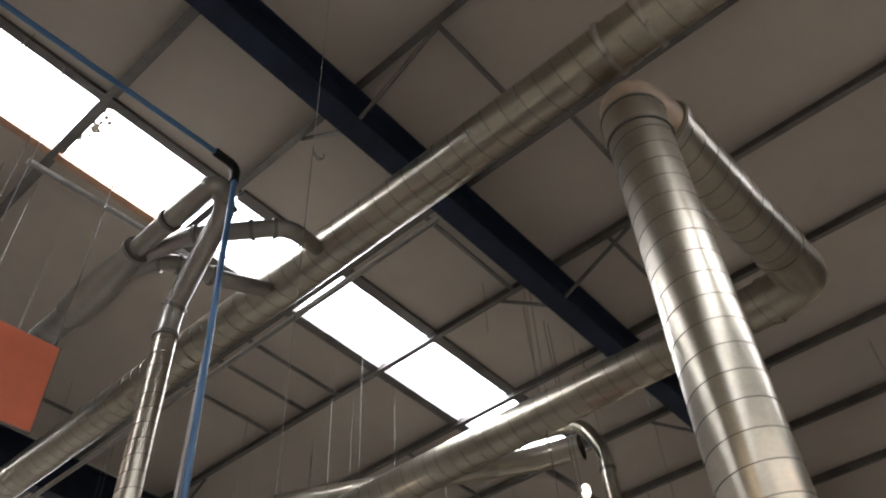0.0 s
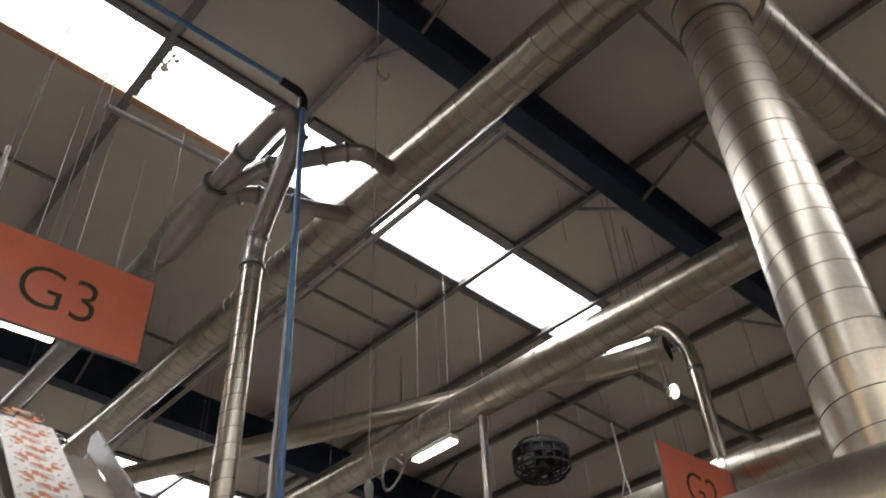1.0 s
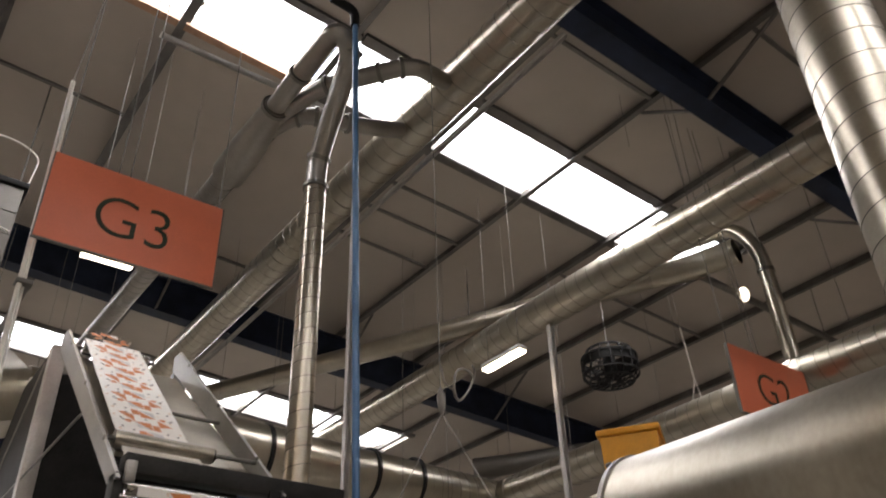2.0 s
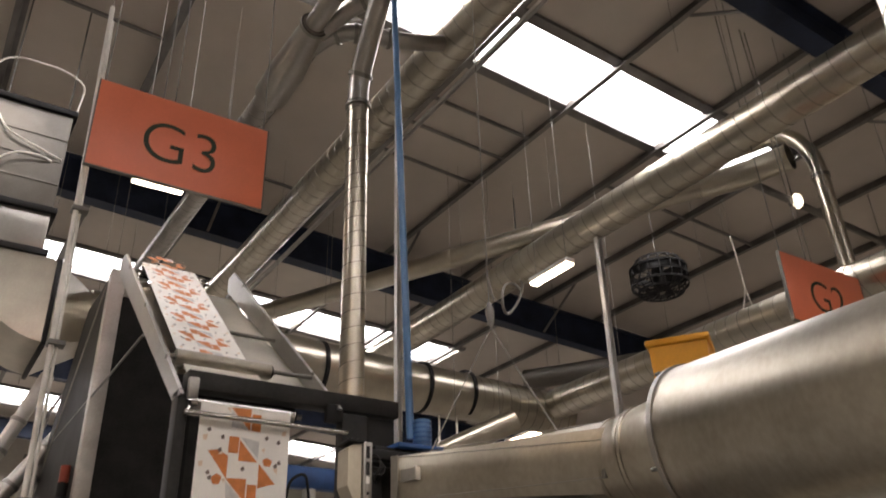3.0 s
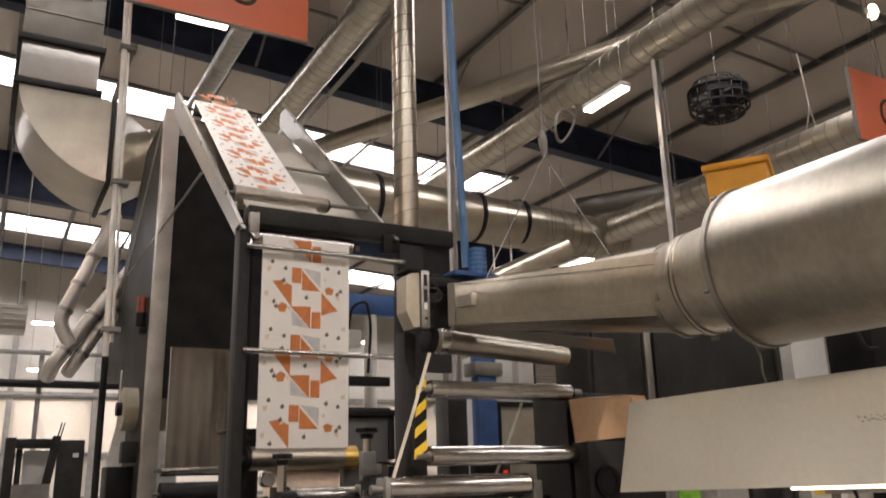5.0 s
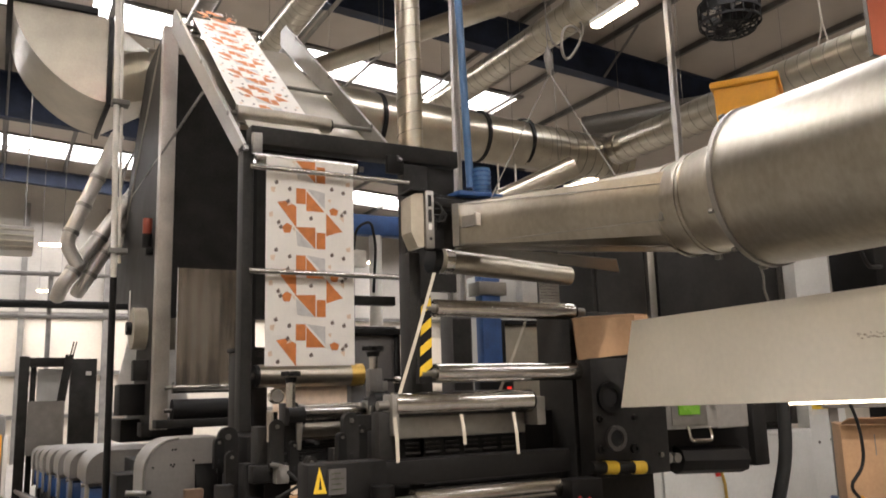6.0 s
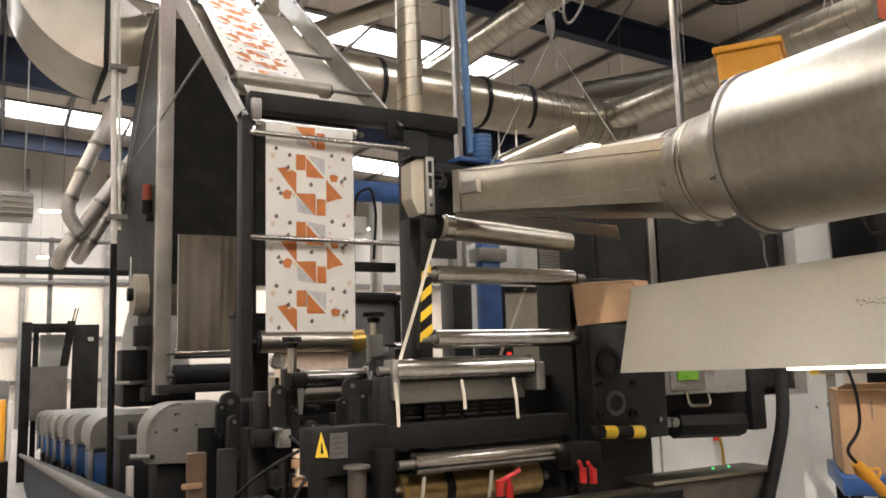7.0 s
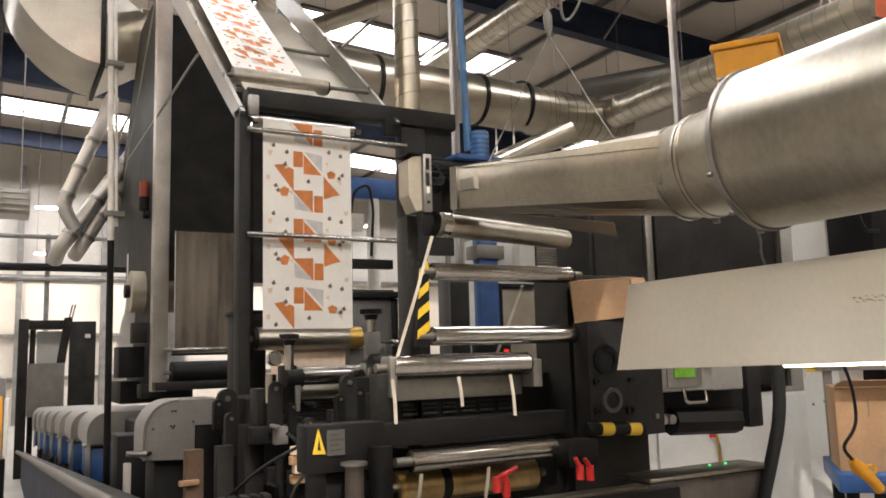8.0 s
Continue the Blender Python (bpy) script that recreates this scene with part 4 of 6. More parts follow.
tab = part("rope_tab", slab(B(), [t0, t0 + tang * 0.062, t0 + tang * 0.062 - Vector((0, 0, 0.036)), t0 - Vector((0, 0, 0.036))], out * 0.003), PLATE, ext, "small folded rope tab", smooth=False)
part("tab_lip", slab(B(), [t0 + out * 0.003 - Vector((0, 0, 0.036)), t0 + tang * 0.062 + out * 0.003 - Vector((0, 0, 0.036)), t0 + tang * 0.062 + out * 0.03 - Vector((0, 0, 0.04)), t0 + out * 0.02 - Vector((0, 0, 0.04))], (0, 0, 0.003)), PLATE, ext, smooth=False)
e0 = t0 + tang * 0.062
# paler metal here puts the light on the tab end into its colour
part("tab_end", slab(B(), [e0, e0 + out * 0.03, e0 + out * 0.024 - Vector((0, 0, 0.038)), e0 - Vector((0, 0, 0.038))], tang * 0.004), POST_PALE, ext, "tab end, paler as its lit edge", smooth=False)
for sx, sz in ((1, 1), (1, -1), (-1, 1), (-1, -1)):
    for w in (22.5, 67.5):
        a = p_end + side * (0.09 * sx) + Vector((0, 0, 0.064 * sz))
        b = p_cone + side * (0.125 * sx * math.cos(radians(w))) + Vector((0, 0, 0.125 * sz * math.sin(radians(w))))
        part("fold", cyl(B(), a, b, 0.0014, seg=8), PLATE, ext)
bm = B()
slab(bm, [(1.135, 2.24, 1.68), (1.18, 2.24, 1.68), (1.185, 2.24, 1.94), (1.15, 2.24, 1.94)], (0, 0.02, 0))
guard = part("hazard_guard", bm, BLACK, stand, "black and yellow striped guard", smooth=False)
for k in range(4):
    z = 1.70 + k * 0.062
    part("stripe", slab(B(), [(1.137 + k * 0.003, 2.237, z), (1.181, 2.237, z + 0.03), (1.181, 2.237, z + 0.058), (1.139 + k * 0.003, 2.237, z + 0.028)], (0, 0.002, 0)), HAZARD, guard, smooth=False)

# ---- front of the press: small fittings ----
def turned(bm, about, degrees):
    bmesh.ops.rotate(bm, verts=bm.verts, cent=about, matrix=Matrix.Rotation(radians(degrees), 3, "Z"))
    return bm


def ngon_knob(x, y, z, r):
    """A lobed hand knob, 14 mm thick, standing on its stem."""
    rim = [(x + r * (0.86 + 0.14 * math.cos(6 * a)) * math.cos(a), y + r * (0.86 + 0.14 * math.cos(6 * a)) * math.sin(a), z) for a in (2 * math.pi * i / 36 for i in range(36))]
    return slab(B(), rim, (0, 0, 0.016))


head = thing("roller_head", (1.1, 2.95, 0.0), "black roller bracket head with clamp knobs on the press", "roller stand")
roller(head, 0.985, 1.235, 2.9, 1.59, 0.034, CHROME, label="short polished roller")
roller(head, 0.95, 1.27, 3.05, 1.525, 0.04, STAINLESS, label="dull roller")
for x, y, z, r, stem in ((0.889, 2.72, 1.721, 0.035, 0.085), (1.24, 2.82, 1.812, 0.045, 0.06)):
    k = part("hand_knob", ngon_knob(x, y, z, r), BLACK, head, "black lobed clamping knob")
    part("neck", cyl(B(), (x, y, z - 0.022), (x, y, z - 0.004), r * 0.5, r * 0.6, 16), BLACK, k)
    part("stem", cyl(B(), (x, y, z - 0.02 - stem), (x, y, z - 0.02), 0.016, seg=16), CHROME, k)
part("clamp_housing", box(B(), (1.215, 2.80, 1.66), (1.268, 2.84, 1.745), 0.004), GREY_POST, head)
part("clamp_housing", box(B(), (1.268, 2.80, 1.665), (1.29, 2.84, 1.70), 0.003), PLATE, head)
part("side_screw", cyl(B(), (1.285, 2.82, 1.703), (1.33, 2.82, 1.703), 0.006, seg=10), BLACK, head)
part("screw_head", cyl(B(), (1.325, 2.82, 1.703), (1.352, 2.82, 1.703), 0.013, seg=14), CHROME, head)
part("bearing_drum", cyl(B(), (1.225, 2.8, 1.615), (1.3, 2.8, 1.615), 0.042, seg=24), BLACK, head)
cheek = part("curved_cheek", slab(B(), [(1.215, 2.79, 1.61), (1.245, 2.79, 1.612), (1.268, 2.79, 1.585), (1.274, 2.79, 1.47), (1.258, 2.79, 1.465), (1.252, 2.79, 1.5), (1.205, 2.79, 1.5)], (0, 0.012, 0)), PLATE, head, "worn aluminium cheek plate", smooth=False)
for x, z in ((1.235, 1.6), (1.262, 1.545), (1.222, 1.535)):
    part("bolt", cyl(B(), (x, 2.784, z), (x, 2.79, z), 0.006, seg=10), BLACK, cheek)
part("curved_cheek", slab(B(), [(0.93, 2.79, 1.6), (0.945, 2.79, 1.6), (0.955, 2.79, 1.56), (0.95, 2.79, 1.47), (0.938, 2.79, 1.47), (0.935, 2.79, 1.54)], (0, 0.012, 0)), PLATE, head, smooth=False)
part("bearing_drum", cyl(B(), (0.905, 2.81, 1.585), (0.965, 2.81, 1.585), 0.032, seg=24), BLACK, head)
for name, lo, hi, m in (("bracket", (0.915, 2.86, 1.46), (0.965, 2.94, 1.63), CHARCOAL), ("cheek", (0.965, 2.85, 1.53), (0.985, 2.93, 1.625), PLATE), ("bracket", (1.255, 2.86, 1.45), (1.305, 2.96, 1.64), CHARCOAL),
                        ("cheek", (1.235, 2.85, 1.5), (1.255, 2.93, 1.63), PLATE), ("clamp_block", (1.245, 2.85, 1.645), (1.3, 2.91, 1.69), GREY_POST), ("shaft_block", (1.305, 2.88, 1.6), (1.36, 2.92, 1.64), CHROME),
                        ("bracket", (0.83, 2.9, 1.42), (0.87, 3.0, 1.55), CHARCOAL), ("bracket", (1.14, 2.78, 1.36), (1.22, 2.86, 1.58), CHARCOAL), ("body", (0.9, 3.3, 0.0), (1.75, 3.7, 1.5), BLACK),
                        ("cross_plate", (0.9, 3.1, 1.45), (1.5, 3.14, 1.53), CHARCOAL), ("left_column", (0.8, 2.95, 0.0), (0.87, 3.05, 1.42), BLACK), ("support_beam", (0.8, 2.86, 1.36), (1.35, 2.92, 1.42), BLACK), ("column", (0.713, 3.0, 0.0), (0.775, 3.05, 1.35), CHARCOAL), ("card_leg", (0.604, 3.0, 0.9), (0.668, 3.04, 1.345), CARD_DARK), ("card_foot", (0.58, 2.98, 1.225), (0.65, 2.999, 1.245), CARD)):
    part(name, box(B(), lo, hi, 0.005), m, head)
def cheek(x, y, z0, z1, w, thick, material):
    """An upright plate with a rounded top, its bolt and a slot."""
    r = w / 2
    top = [(x + r * math.cos(a), y, z1 - r + r * math.sin(a)) for a in (i * math.pi / 10 for i in range(11))]
    c = part("cheek_plate", slab(B(), [(x + r, y, z0)] + top + [(x - r, y, z0)], (0, thick, 0)), material, head, smooth=False)
    part("bolt", cyl(B(), (x, y - 0.006, z1 - r), (x, y, z1 - r), r * 0.3, seg=10), SEAM, c)
    part("slot", box(B(), (x - r * 0.25, y - 0.002, z0 + 0.02), (x + r * 0.25, y - 0.0005, z0 + 0.3 * (z1 - z0))), RUBBER, c, smooth=False)


for x, y, z0, z1, w, m in ((0.845, 3.38, 1.36, 1.54, 0.08, CHARCOAL), (0.805, 3.36, 1.38, 1.5, 0.04, BLACK), (0.88, 2.84, 1.4, 1.575, 0.05, CHARCOAL), (0.93, 2.8, 1.38, 1.5, 0.03, BLACK), (1.06, 2.6, 1.4, 1.595, 0.055, CHARCOAL),
                           (1.02, 2.58, 1.38, 1.53, 0.03, BLACK), (1.105, 2.62, 1.38, 1.55, 0.04, BLACK), (0.79, 3.1, 1.3, 1.46, 0.045, CHARCOAL), (0.97, 2.74, 1.3, 1.45, 0.04, CHARCOAL)):
    cheek(x, y, z0, z1, w, 0.03, m)
for k, (x, z, w) in enumerate(((0.94, 1.362, 0.094), (0.938, 1.33, 0.1), (0.945, 1.3, 0.09), (0.94, 1.268, 0.098))):
    part("paper_sheet", box(B(), (x - w / 2, 2.7, z - 0.03), (x + w / 2, 2.73, z - 0.002), 0.002), (PEACH, CARD)[k % 2], head, "stacked printed paper", smooth=False)
for k in range(9):
    z = 1.44 + 0.011 * k
    part("fin", box(B(), (0.95, 3.02, z), (1.24, 3.03, z + 0.004)), RUBBER if k % 2 else CHARCOAL, head, smooth=False)
part("drain_cable", tube(B(), rounded([(0.99, 2.62, 1.42), (0.9, 2.6, 1.38), (0.78, 2.7, 1.3), (0.7, 2.8, 1.2)], 0.1), 0.006, 8), RUBBER, head)
gauge = part("gauge", cyl(B(), (0.876, 2.86, 1.655), (0.876, 2.83, 1.655), 0.026, seg=20), CHROME, head, "round steel dial gauge")
part("dial", cyl(B(), (0.876, 2.829, 1.655), (0.876, 2.828, 1.655), 0.021, seg=20), PLATE, gauge)
part("pipe_stub", cyl(B(), (0.87, 2.87, 1.5), (0.87, 2.87, 1.6), 0.02, seg=14), CHROME, head)
for x, y, z, r in ((0.972, 2.16, 1.33, 0.034), (0.883, 2.14, 1.29, 0.026)):
    part("air_cylinder", cyl(B(), (x, y, z - 0.2), (x, y, z + 0.07), r, seg=20), BLACK if x > 0.95 else RAIL, stand, "upright cylinder")
part("air_cylinder_cap", cyl(B(), (0.883, 2.14, 1.358), (0.883, 2.14, 1.366), 0.037, seg=20), PLATE, stand)
plate = part("label_plate", box(B(), (0.822, 2.184, 1.383), (0.874, 2.189, 1.452)), MID_GREY, stand, "grey rating plate")
for k in range(4):
    part("text_bar", box(B(), (0.829, 2.1825, 1.396 + k * 0.014), (0.867 - 0.008 * (k % 2), 2.1835, 1.399 + k * 0.014)), LETTER, plate, smooth=False)
tri = part("warning_triangle", slab(B(), [(0.78, 2.186, 1.39), (0.818, 2.186, 1.388), (0.797, 2.186, 1.458)], (0, 0.003, 0)), HAZARD, stand, "yellow warning triangle", smooth=False)
part("mark", slab(B(), [(0.794, 2.184, 1.4), (0.803, 2.184, 1.4), (0.798, 2.184, 1.435)], (0, 0.001, 0)), BLACK, tri, smooth=False)
for x, z, lean in ((1.205, 1.315, 0.06), (1.235, 1.3, -0.008), (1.487, 1.322, -0.022), (1.523, 1.317, -0.025)):
    lv = part("clamp_lever", cyl(B(), (x, 1.92, z - 0.035), (x, 1.92, z + 0.006), 0.011, seg=14), RED, stand, "red plastic clamping lever")
    part("arm", cyl(B(), (x, 1.92, z), (x + lean, 1.91, z + 0.028), 0.008, 0.006, 10), RED, lv)
for x0, x1, y, z in ((1.3, 1.75, 1.93, 1.225), (0.95, 1.2, 1.93, 1.215)):
    part("slide", box(B(), (x0, y, z), (x1, y + 0.05, z + 0.02), 0.004), STAINLESS, stand)
for a, b in (((1.02, 2.185, 1.585), (1.026, 2.18, 1.457)), ((1.242, 2.185, 1.585), (1.25, 2.18, 1.495)), ((1.43, 2.185, 1.585), (1.44, 2.18, 1.457)), ((1.182, 2.22, 2.02), (1.054, 2.22, 1.65)), ((1.57, 2.3, 1.88), (1.445, 2.3, 1.63)), ((1.10, 2.17, 1.31), (1.10, 2.21, 1.2)), ((1.33, 2.17, 1.31), (1.335, 2.21, 1.2))):
    w = 0.011
    a, b = Vector(a), Vector(b)
    mid = a.lerp(b, 0.5) + Vector((0.001, -0.003, 0))
    bm = B()
    rows_ = [[bm.verts.new(p), bm.verts.new(p + Vector((w, 0, 0)))] for p in (a, mid, b)]
    back = [[bm.verts.new(v.co + Vector((0, 0.001, 0))) for v in r] for r in rows_]
    for g in (rows_, back):
        for q, s in zip(g, g[1:]):
            bm.faces.new((q[0], q[1], s[1], s[0]))
    solo("paper_strip", bm, STRIP, "cream waste paper trim strip hanging over rollers", "paper strip", "waste trim strips", smooth=False)

# casings behind the front rollers
drive = thing("drive_casing", (1.096, 4.2, 0), "dark machine casing behind the printed web", "machine casing")
part("case", box(B(), (1.096, 4.2, 0.0), (1.248, 4.4, 1.891), 0.006), CHARCOAL, drive)
part("cap", box(B(), (1.096 - 0.01, 4.19, 1.891 + 0.002), (1.248 + 0.01, 4.41, 1.891 + 0.02), 0.003), BLACK, drive)
part("cover", box(B(), (1.096 + 0.015, 4.192, 1.3), (1.248 - 0.015, 4.199, 1.891 - 0.03), 0.002), BLACK, drive)
side_case = thing("grey_casing", (1.631, 4.0, 0), "dark grey machine casing with a black top bar", "machine casing")
part("case", box(B(), (1.631, 4.0, 0.0), (1.912, 4.15, 1.962), 0.006), MID_GREY, side_case)
part("top_bar", box(B(), (1.631 - 0.02, 3.96, 1.962 + 0.003), (1.912 + 0.01, 4.16, 1.962 + 0.035), 0.004), BLACK, side_case)
part("edge_bar", box(B(), (1.912 - 0.035, 3.985, 1.2), (1.912, 3.998, 1.962), 0.003), BLACK, side_case)

# valves, blocks and air hoses low on the press
fit_rng = random.Random(4)
valves = thing("valve_block", (0.95, 2.7, 0.6), "black valve blocks and air hoses low on the press", "valve block")
part("manifold", box(B(), (0.62, 2.62, 0.9), (0.8, 2.8, 1.28), 0.006), BLACK, valves)
for k in range(5):
    part("valve", box(B(), (0.63 + 0.034 * k, 2.6, 1.282), (0.655 + 0.034 * k, 2.66, 1.33), 0.003), BLACK if k % 2 else CHARCOAL, valves)
for k in range(4):
    x = 0.66 + 0.05 * k
    part("air_hose", tube(B(), rounded([(x, 2.6, 1.26), (x - 0.05, 2.5, 1.3 - 0.03 * k), (x + 0.1, 2.45, 1.12), (x + 0.22, 2.35, 1.2 + 0.02 * k)], 0.08), 0.007, 8), RUBBER if k else CABLE_WHITE, valves)
part("upright_bar", box(B(), (0.70, 2.4, 0.0), (0.735, 2.44, 1.2), 0.004), PLATE, valves)
part("hand_wheel", ring(B(), (0.93, 2.1, 1.21), (0.3, 1, 0), 0.035, 0.016, 0.01, 24), BLACK, valves)
part("wheel_hub", cyl(B(), (0.928, 2.092, 1.21), (0.934, 2.112, 1.21), 0.03, seg=16), PLATE, valves)
part("stem", cyl(B(), (0.93, 2.1, 0.6), (0.93, 2.12, 1.2), 0.012, seg=10), CHROME, valves)
valves.location.z -= 0.1

# brackets, cylinders and bolts crowded under the front rollers
for k in range(16):
    x, y, z = fit_rng.uniform(0.86, 1.34), fit_rng.uniform(2.78, 2.98), fit_rng.uniform(1.16, 1.46)
    a, b, c = fit_rng.uniform(0.012, 0.03), fit_rng.uniform(0.015, 0.04), fit_rng.uniform(0.02, 0.05)
    part("bracket", box(B(), (x - a, y - b, z - c), (x + a, y + b, z + c), 0.003), (BLACK, CHARCOAL, CHARCOAL, GREY_POST)[k % 4], head)
for k in range(10):
    x, y, z = fit_rng.uniform(0.84, 1.34), fit_rng.uniform(2.72, 2.82), fit_rng.uniform(1.14, 1.5)
    part("bolt", cyl(B(), (x, y, z), (x, y + 0.1, z), fit_rng.uniform(0.006, 0.013), seg=10), (PLATE, BLACK, CHROME)[k % 3], head)
for k in range(4):
    x = 0.88 + 0.13 * k
    part("small_cylinder", cyl(B(), (x, 2.8, 1.1), (x, 2.8, 1.32), 0.016, seg=12), (BLACK, PLATE)[k % 2], head)
for k in range(3):
    x = 0.9 + 0.14 * k
    part("cable", tube(B(), rounded([(x, 2.78, 1.4), (x + 0.06, 2.66, 1.32), (x - 0.05, 2.64, 1.2), (x + 0.05, 2.72, 1.05)], 0.07), 0.006, 8), RUBBER, head)
for x, z in ((1.9, 1.77), (1.99, 1.72), (2.03, 1.6), (2.03, 1.42)):
    part("bolt", cyl(B(), (x, 2.172, z), (x, 2.182, z), 0.009, seg=10), SEAM, stand)
for k in range(7):
    for z in (1.468, 1.482, 1.496):
        part("grille_bar", box(B(), (1.05 + 0.07 * k, 2.312, z), (1.1 + 0.07 * k, 2.319, z + 0.006)), CHARCOAL, stand, smooth=False)
for k in range(16):
    y, z, w = 1.09 + 0.005 * k, 1.747 + 0.006 * math.sin(2.3 * k), 0.004 + 0.004 * (k % 3)
    part("scuff", slab(B(), [(1.6985, y, z), (1.6985, y + w, z + 0.002), (1.6985, y + w * 0.8, z + 0.0045), (1.6985, y + 0.001, z + 0.002)], (0.001, 0, 0)), BEIGE, lamp_hood, "brown scuff mark", smooth=False)

# cardboard on the stand
cb = thing("cardboard_flap", (1.87, 2.25, 1.75), "folded brown cardboard on the black roller stand", "cardboard")
part("front", slab(B(), [(1.715, 2.2, 1.745), (1.93, 2.16, 1.765), (1.93, 2.16, 1.895), (1.70, 2.2, 1.88)], (0, 0.006, 0)), CARD, cb, smooth=False)
part("side", slab(B(), [(1.933, 2.16, 1.765), (2.06, 2.22, 1.775), (2.055, 2.22, 1.90), (1.933, 2.16, 1.895)], (0, 0.006, 0)), CARD, cb, smooth=False)
part("cover", slab(B(), [(1.70, 2.206, 1.88), (1.93, 2.166, 1.897), (2.055, 2.226, 1.902), (1.85, 2.32, 1.90)], (0, 0, 0.005)), CARD, cb, smooth=False)

# control panel on an arm
panel = thing("control_panel", (2.35, 2.25, 1.5), "grey control box with a green display on a black arm", "control panel")
part("case", box(B(), (2.1, 2.2, 1.49), (2.39, 2.3, 1.66), 0.006), GREY_CASE, panel)
part("bezel", box(B(), (2.16, 2.194, 1.505), (2.33, 2.199, 1.64), 0.002), PLATE, panel)
part("display", box(B(), (2.19, 2.188, 1.54), (2.29, 2.1935, 1.62)), SCREEN, panel, "lit green display", smooth=False)
part("side_case", box(B(), (2.395, 2.21, 1.485), (2.56, 2.3, 1.65), 0.006), GREY_CASE, panel)
part("push_button", cyl(B(), (2.125, 2.19, 1.6), (2.125, 2.2, 1.6), 0.016, seg=16), BLACK, panel)
part("push_button", cyl(B(), (2.36, 2.17, 1.61), (2.36, 2.2, 1.61), 0.02, seg=16), BLACK, panel)
part("handle", tube(B(), rounded([(2.232, 2.195, 1.5), (2.232, 2.185, 1.45), (2.338, 2.185, 1.447), (2.338, 2.195, 1.49)], 0.02), 0.007, 10), CHROME, panel, "chrome pull handle")
part("arm", box(B(), (2.08, 2.31, 1.37), (2.72, 2.42, 1.56), 0.008), BLACK, panel)
part("motor", cyl(B(), (2.26, 2.3, 1.375), (2.6, 2.3, 1.36), 0.05, seg=8), BLACK, panel)
part("arm_end", box(B(), (2.66, 2.28, 1.33), (2.74, 2.45, 1.60), 0.008), BLACK, panel)
for x in (2.13, 2.17):
    part("bolt", cyl(B(), (x, 2.19, 1.395), (x, 2.31, 1.395), 0.017, seg=12), PLATE, panel)
panel.location += Vector((-0.052, 0, 0.008))
solo("black_hose", tube(B(), rounded([(2.57, 2.1, 1.62), (2.565, 2.1, 1.4), (2.5, 2.1, 1.24), (2.4, 2.08, 1.08), (2.38, 2.05, 0.0)], 0.15), 0.024, 14), RUBBER, "thick black ribbed hose beside the control panel", "hose")

# cabinets behind the stand
for x0, x1, y, z1, m, lab in ((2.62, 2.98, 3.2, 2.42, CHARCOAL, "tall dark grey electrical cabinet"), (3.05, 4.02, 3.22, 2.44, CHARCOAL, "wide dark grey electrical cabinet")):
    c = thing("electrical_cabinet", ((x0 + x1) / 2, y + 0.25, 0), lab, "cabinet", "dark cabinets")
    part("body", box(B(), (x0, y + 0.02, 1.42), (x1, y + 0.3, z1), 0.008), m, c)
    part("door", box(B(), (x0 + 0.02, y, 1.44), (x1 - 0.02, y + 0.018, z1 - 0.02), 0.004), m, c)
    part("plinth", box(B(), (x0, y + 0.05, 0.0), (x1, y + 0.3, 1.418), 0.004), m, c)
    part("edge_strip", box(B(), (x1 + 0.004, y + 0.0, 1.42), (x1 + 0.05, y + 0.05, z1), 0.003), PLATE, c)
pc = thing("pale_cabinet", (3.4, 3.1, 0), "pale grey machine cabinet with two doors", "cabinet")
part("body", box(B(), (2.3, 3.08, 0.0), (3.98, 3.18, 1.4), 0.006), CABINET, pc)
for x0, x1 in ((2.32, 2.84), (2.86, 3.9)):
    d = part("door", box(B(), (x0, 3.062, 0.05), (x1, 3.078, 1.38), 0.004), CABINET, pc)
    part("lock", cyl(B(), (x1 - 0.75 if x1 > 3 else x1 - 0.06, 3.05, 1.255), (x1 - 0.75 if x1 > 3 else x1 - 0.06, 3.062, 1.255), 0.014, seg=12), SEAM, d)
part("key_tag", box(B(), (3.19, 3.045, 1.2), (3.23, 3.05, 1.28), 0.004), RED, pc, "red key tag")
part("keys", tube(B(), [(3.22, 3.045, 1.25), (3.24, 3.04, 1.16), (3.25, 3.045, 1.06)], 0.008, 8), BRASS, pc)
col = thing("pale_column", (4.15, 3.15, 0), "pale grey machine column with a yellow hazard label", "machine casing")
part("casing", slab(B(), [(3.985, 3.1, 0.0), (4.42, 3.1, 0.0), (4.3, 3.1, 1.6), (4.3, 3.1, 2.75), (4.0, 3.1, 2.75), (4.0, 3.1, 1.6)], (0, 0.08, 0)), CABINET, col, smooth=False)
lab = part("hazard_label", box(B(), (4.01, 3.094, 1.47), (4.21, 3.098, 1.56)), WHITE, col, "white and yellow hazard label", smooth=False)
part("yellow_band", box(B(), (4.02, 3.0915, 1.5), (4.2, 3.0935, 1.555)), HAZARD, lab, smooth=False)
letters("lettering", "HAZARD", 0.036, (4.11, 3.09, 1.527), col, LETTER)
for x, z in ((4.06, 1.32), (4.16, 1.33), (4.05, 1.7), (4.2, 1.0)):
    part("screw", cyl(B(), (x, 3.094, z), (x, 3.1, z), 0.008, seg=8), SEAM, col)
low = thing("low_steel_box", (2.25, 2.2, 0), "low dark steel box with green indicator lamps", "machine casing")
part("body", box(B(), (1.93, 2.12, 0.0), (2.5, 2.25, 1.21), 0.01), RAIL, low)
part("lid", box(B(), (1.915, 2.1, 1.213), (2.51, 2.26, 1.227), 0.004), STAINLESS, low)
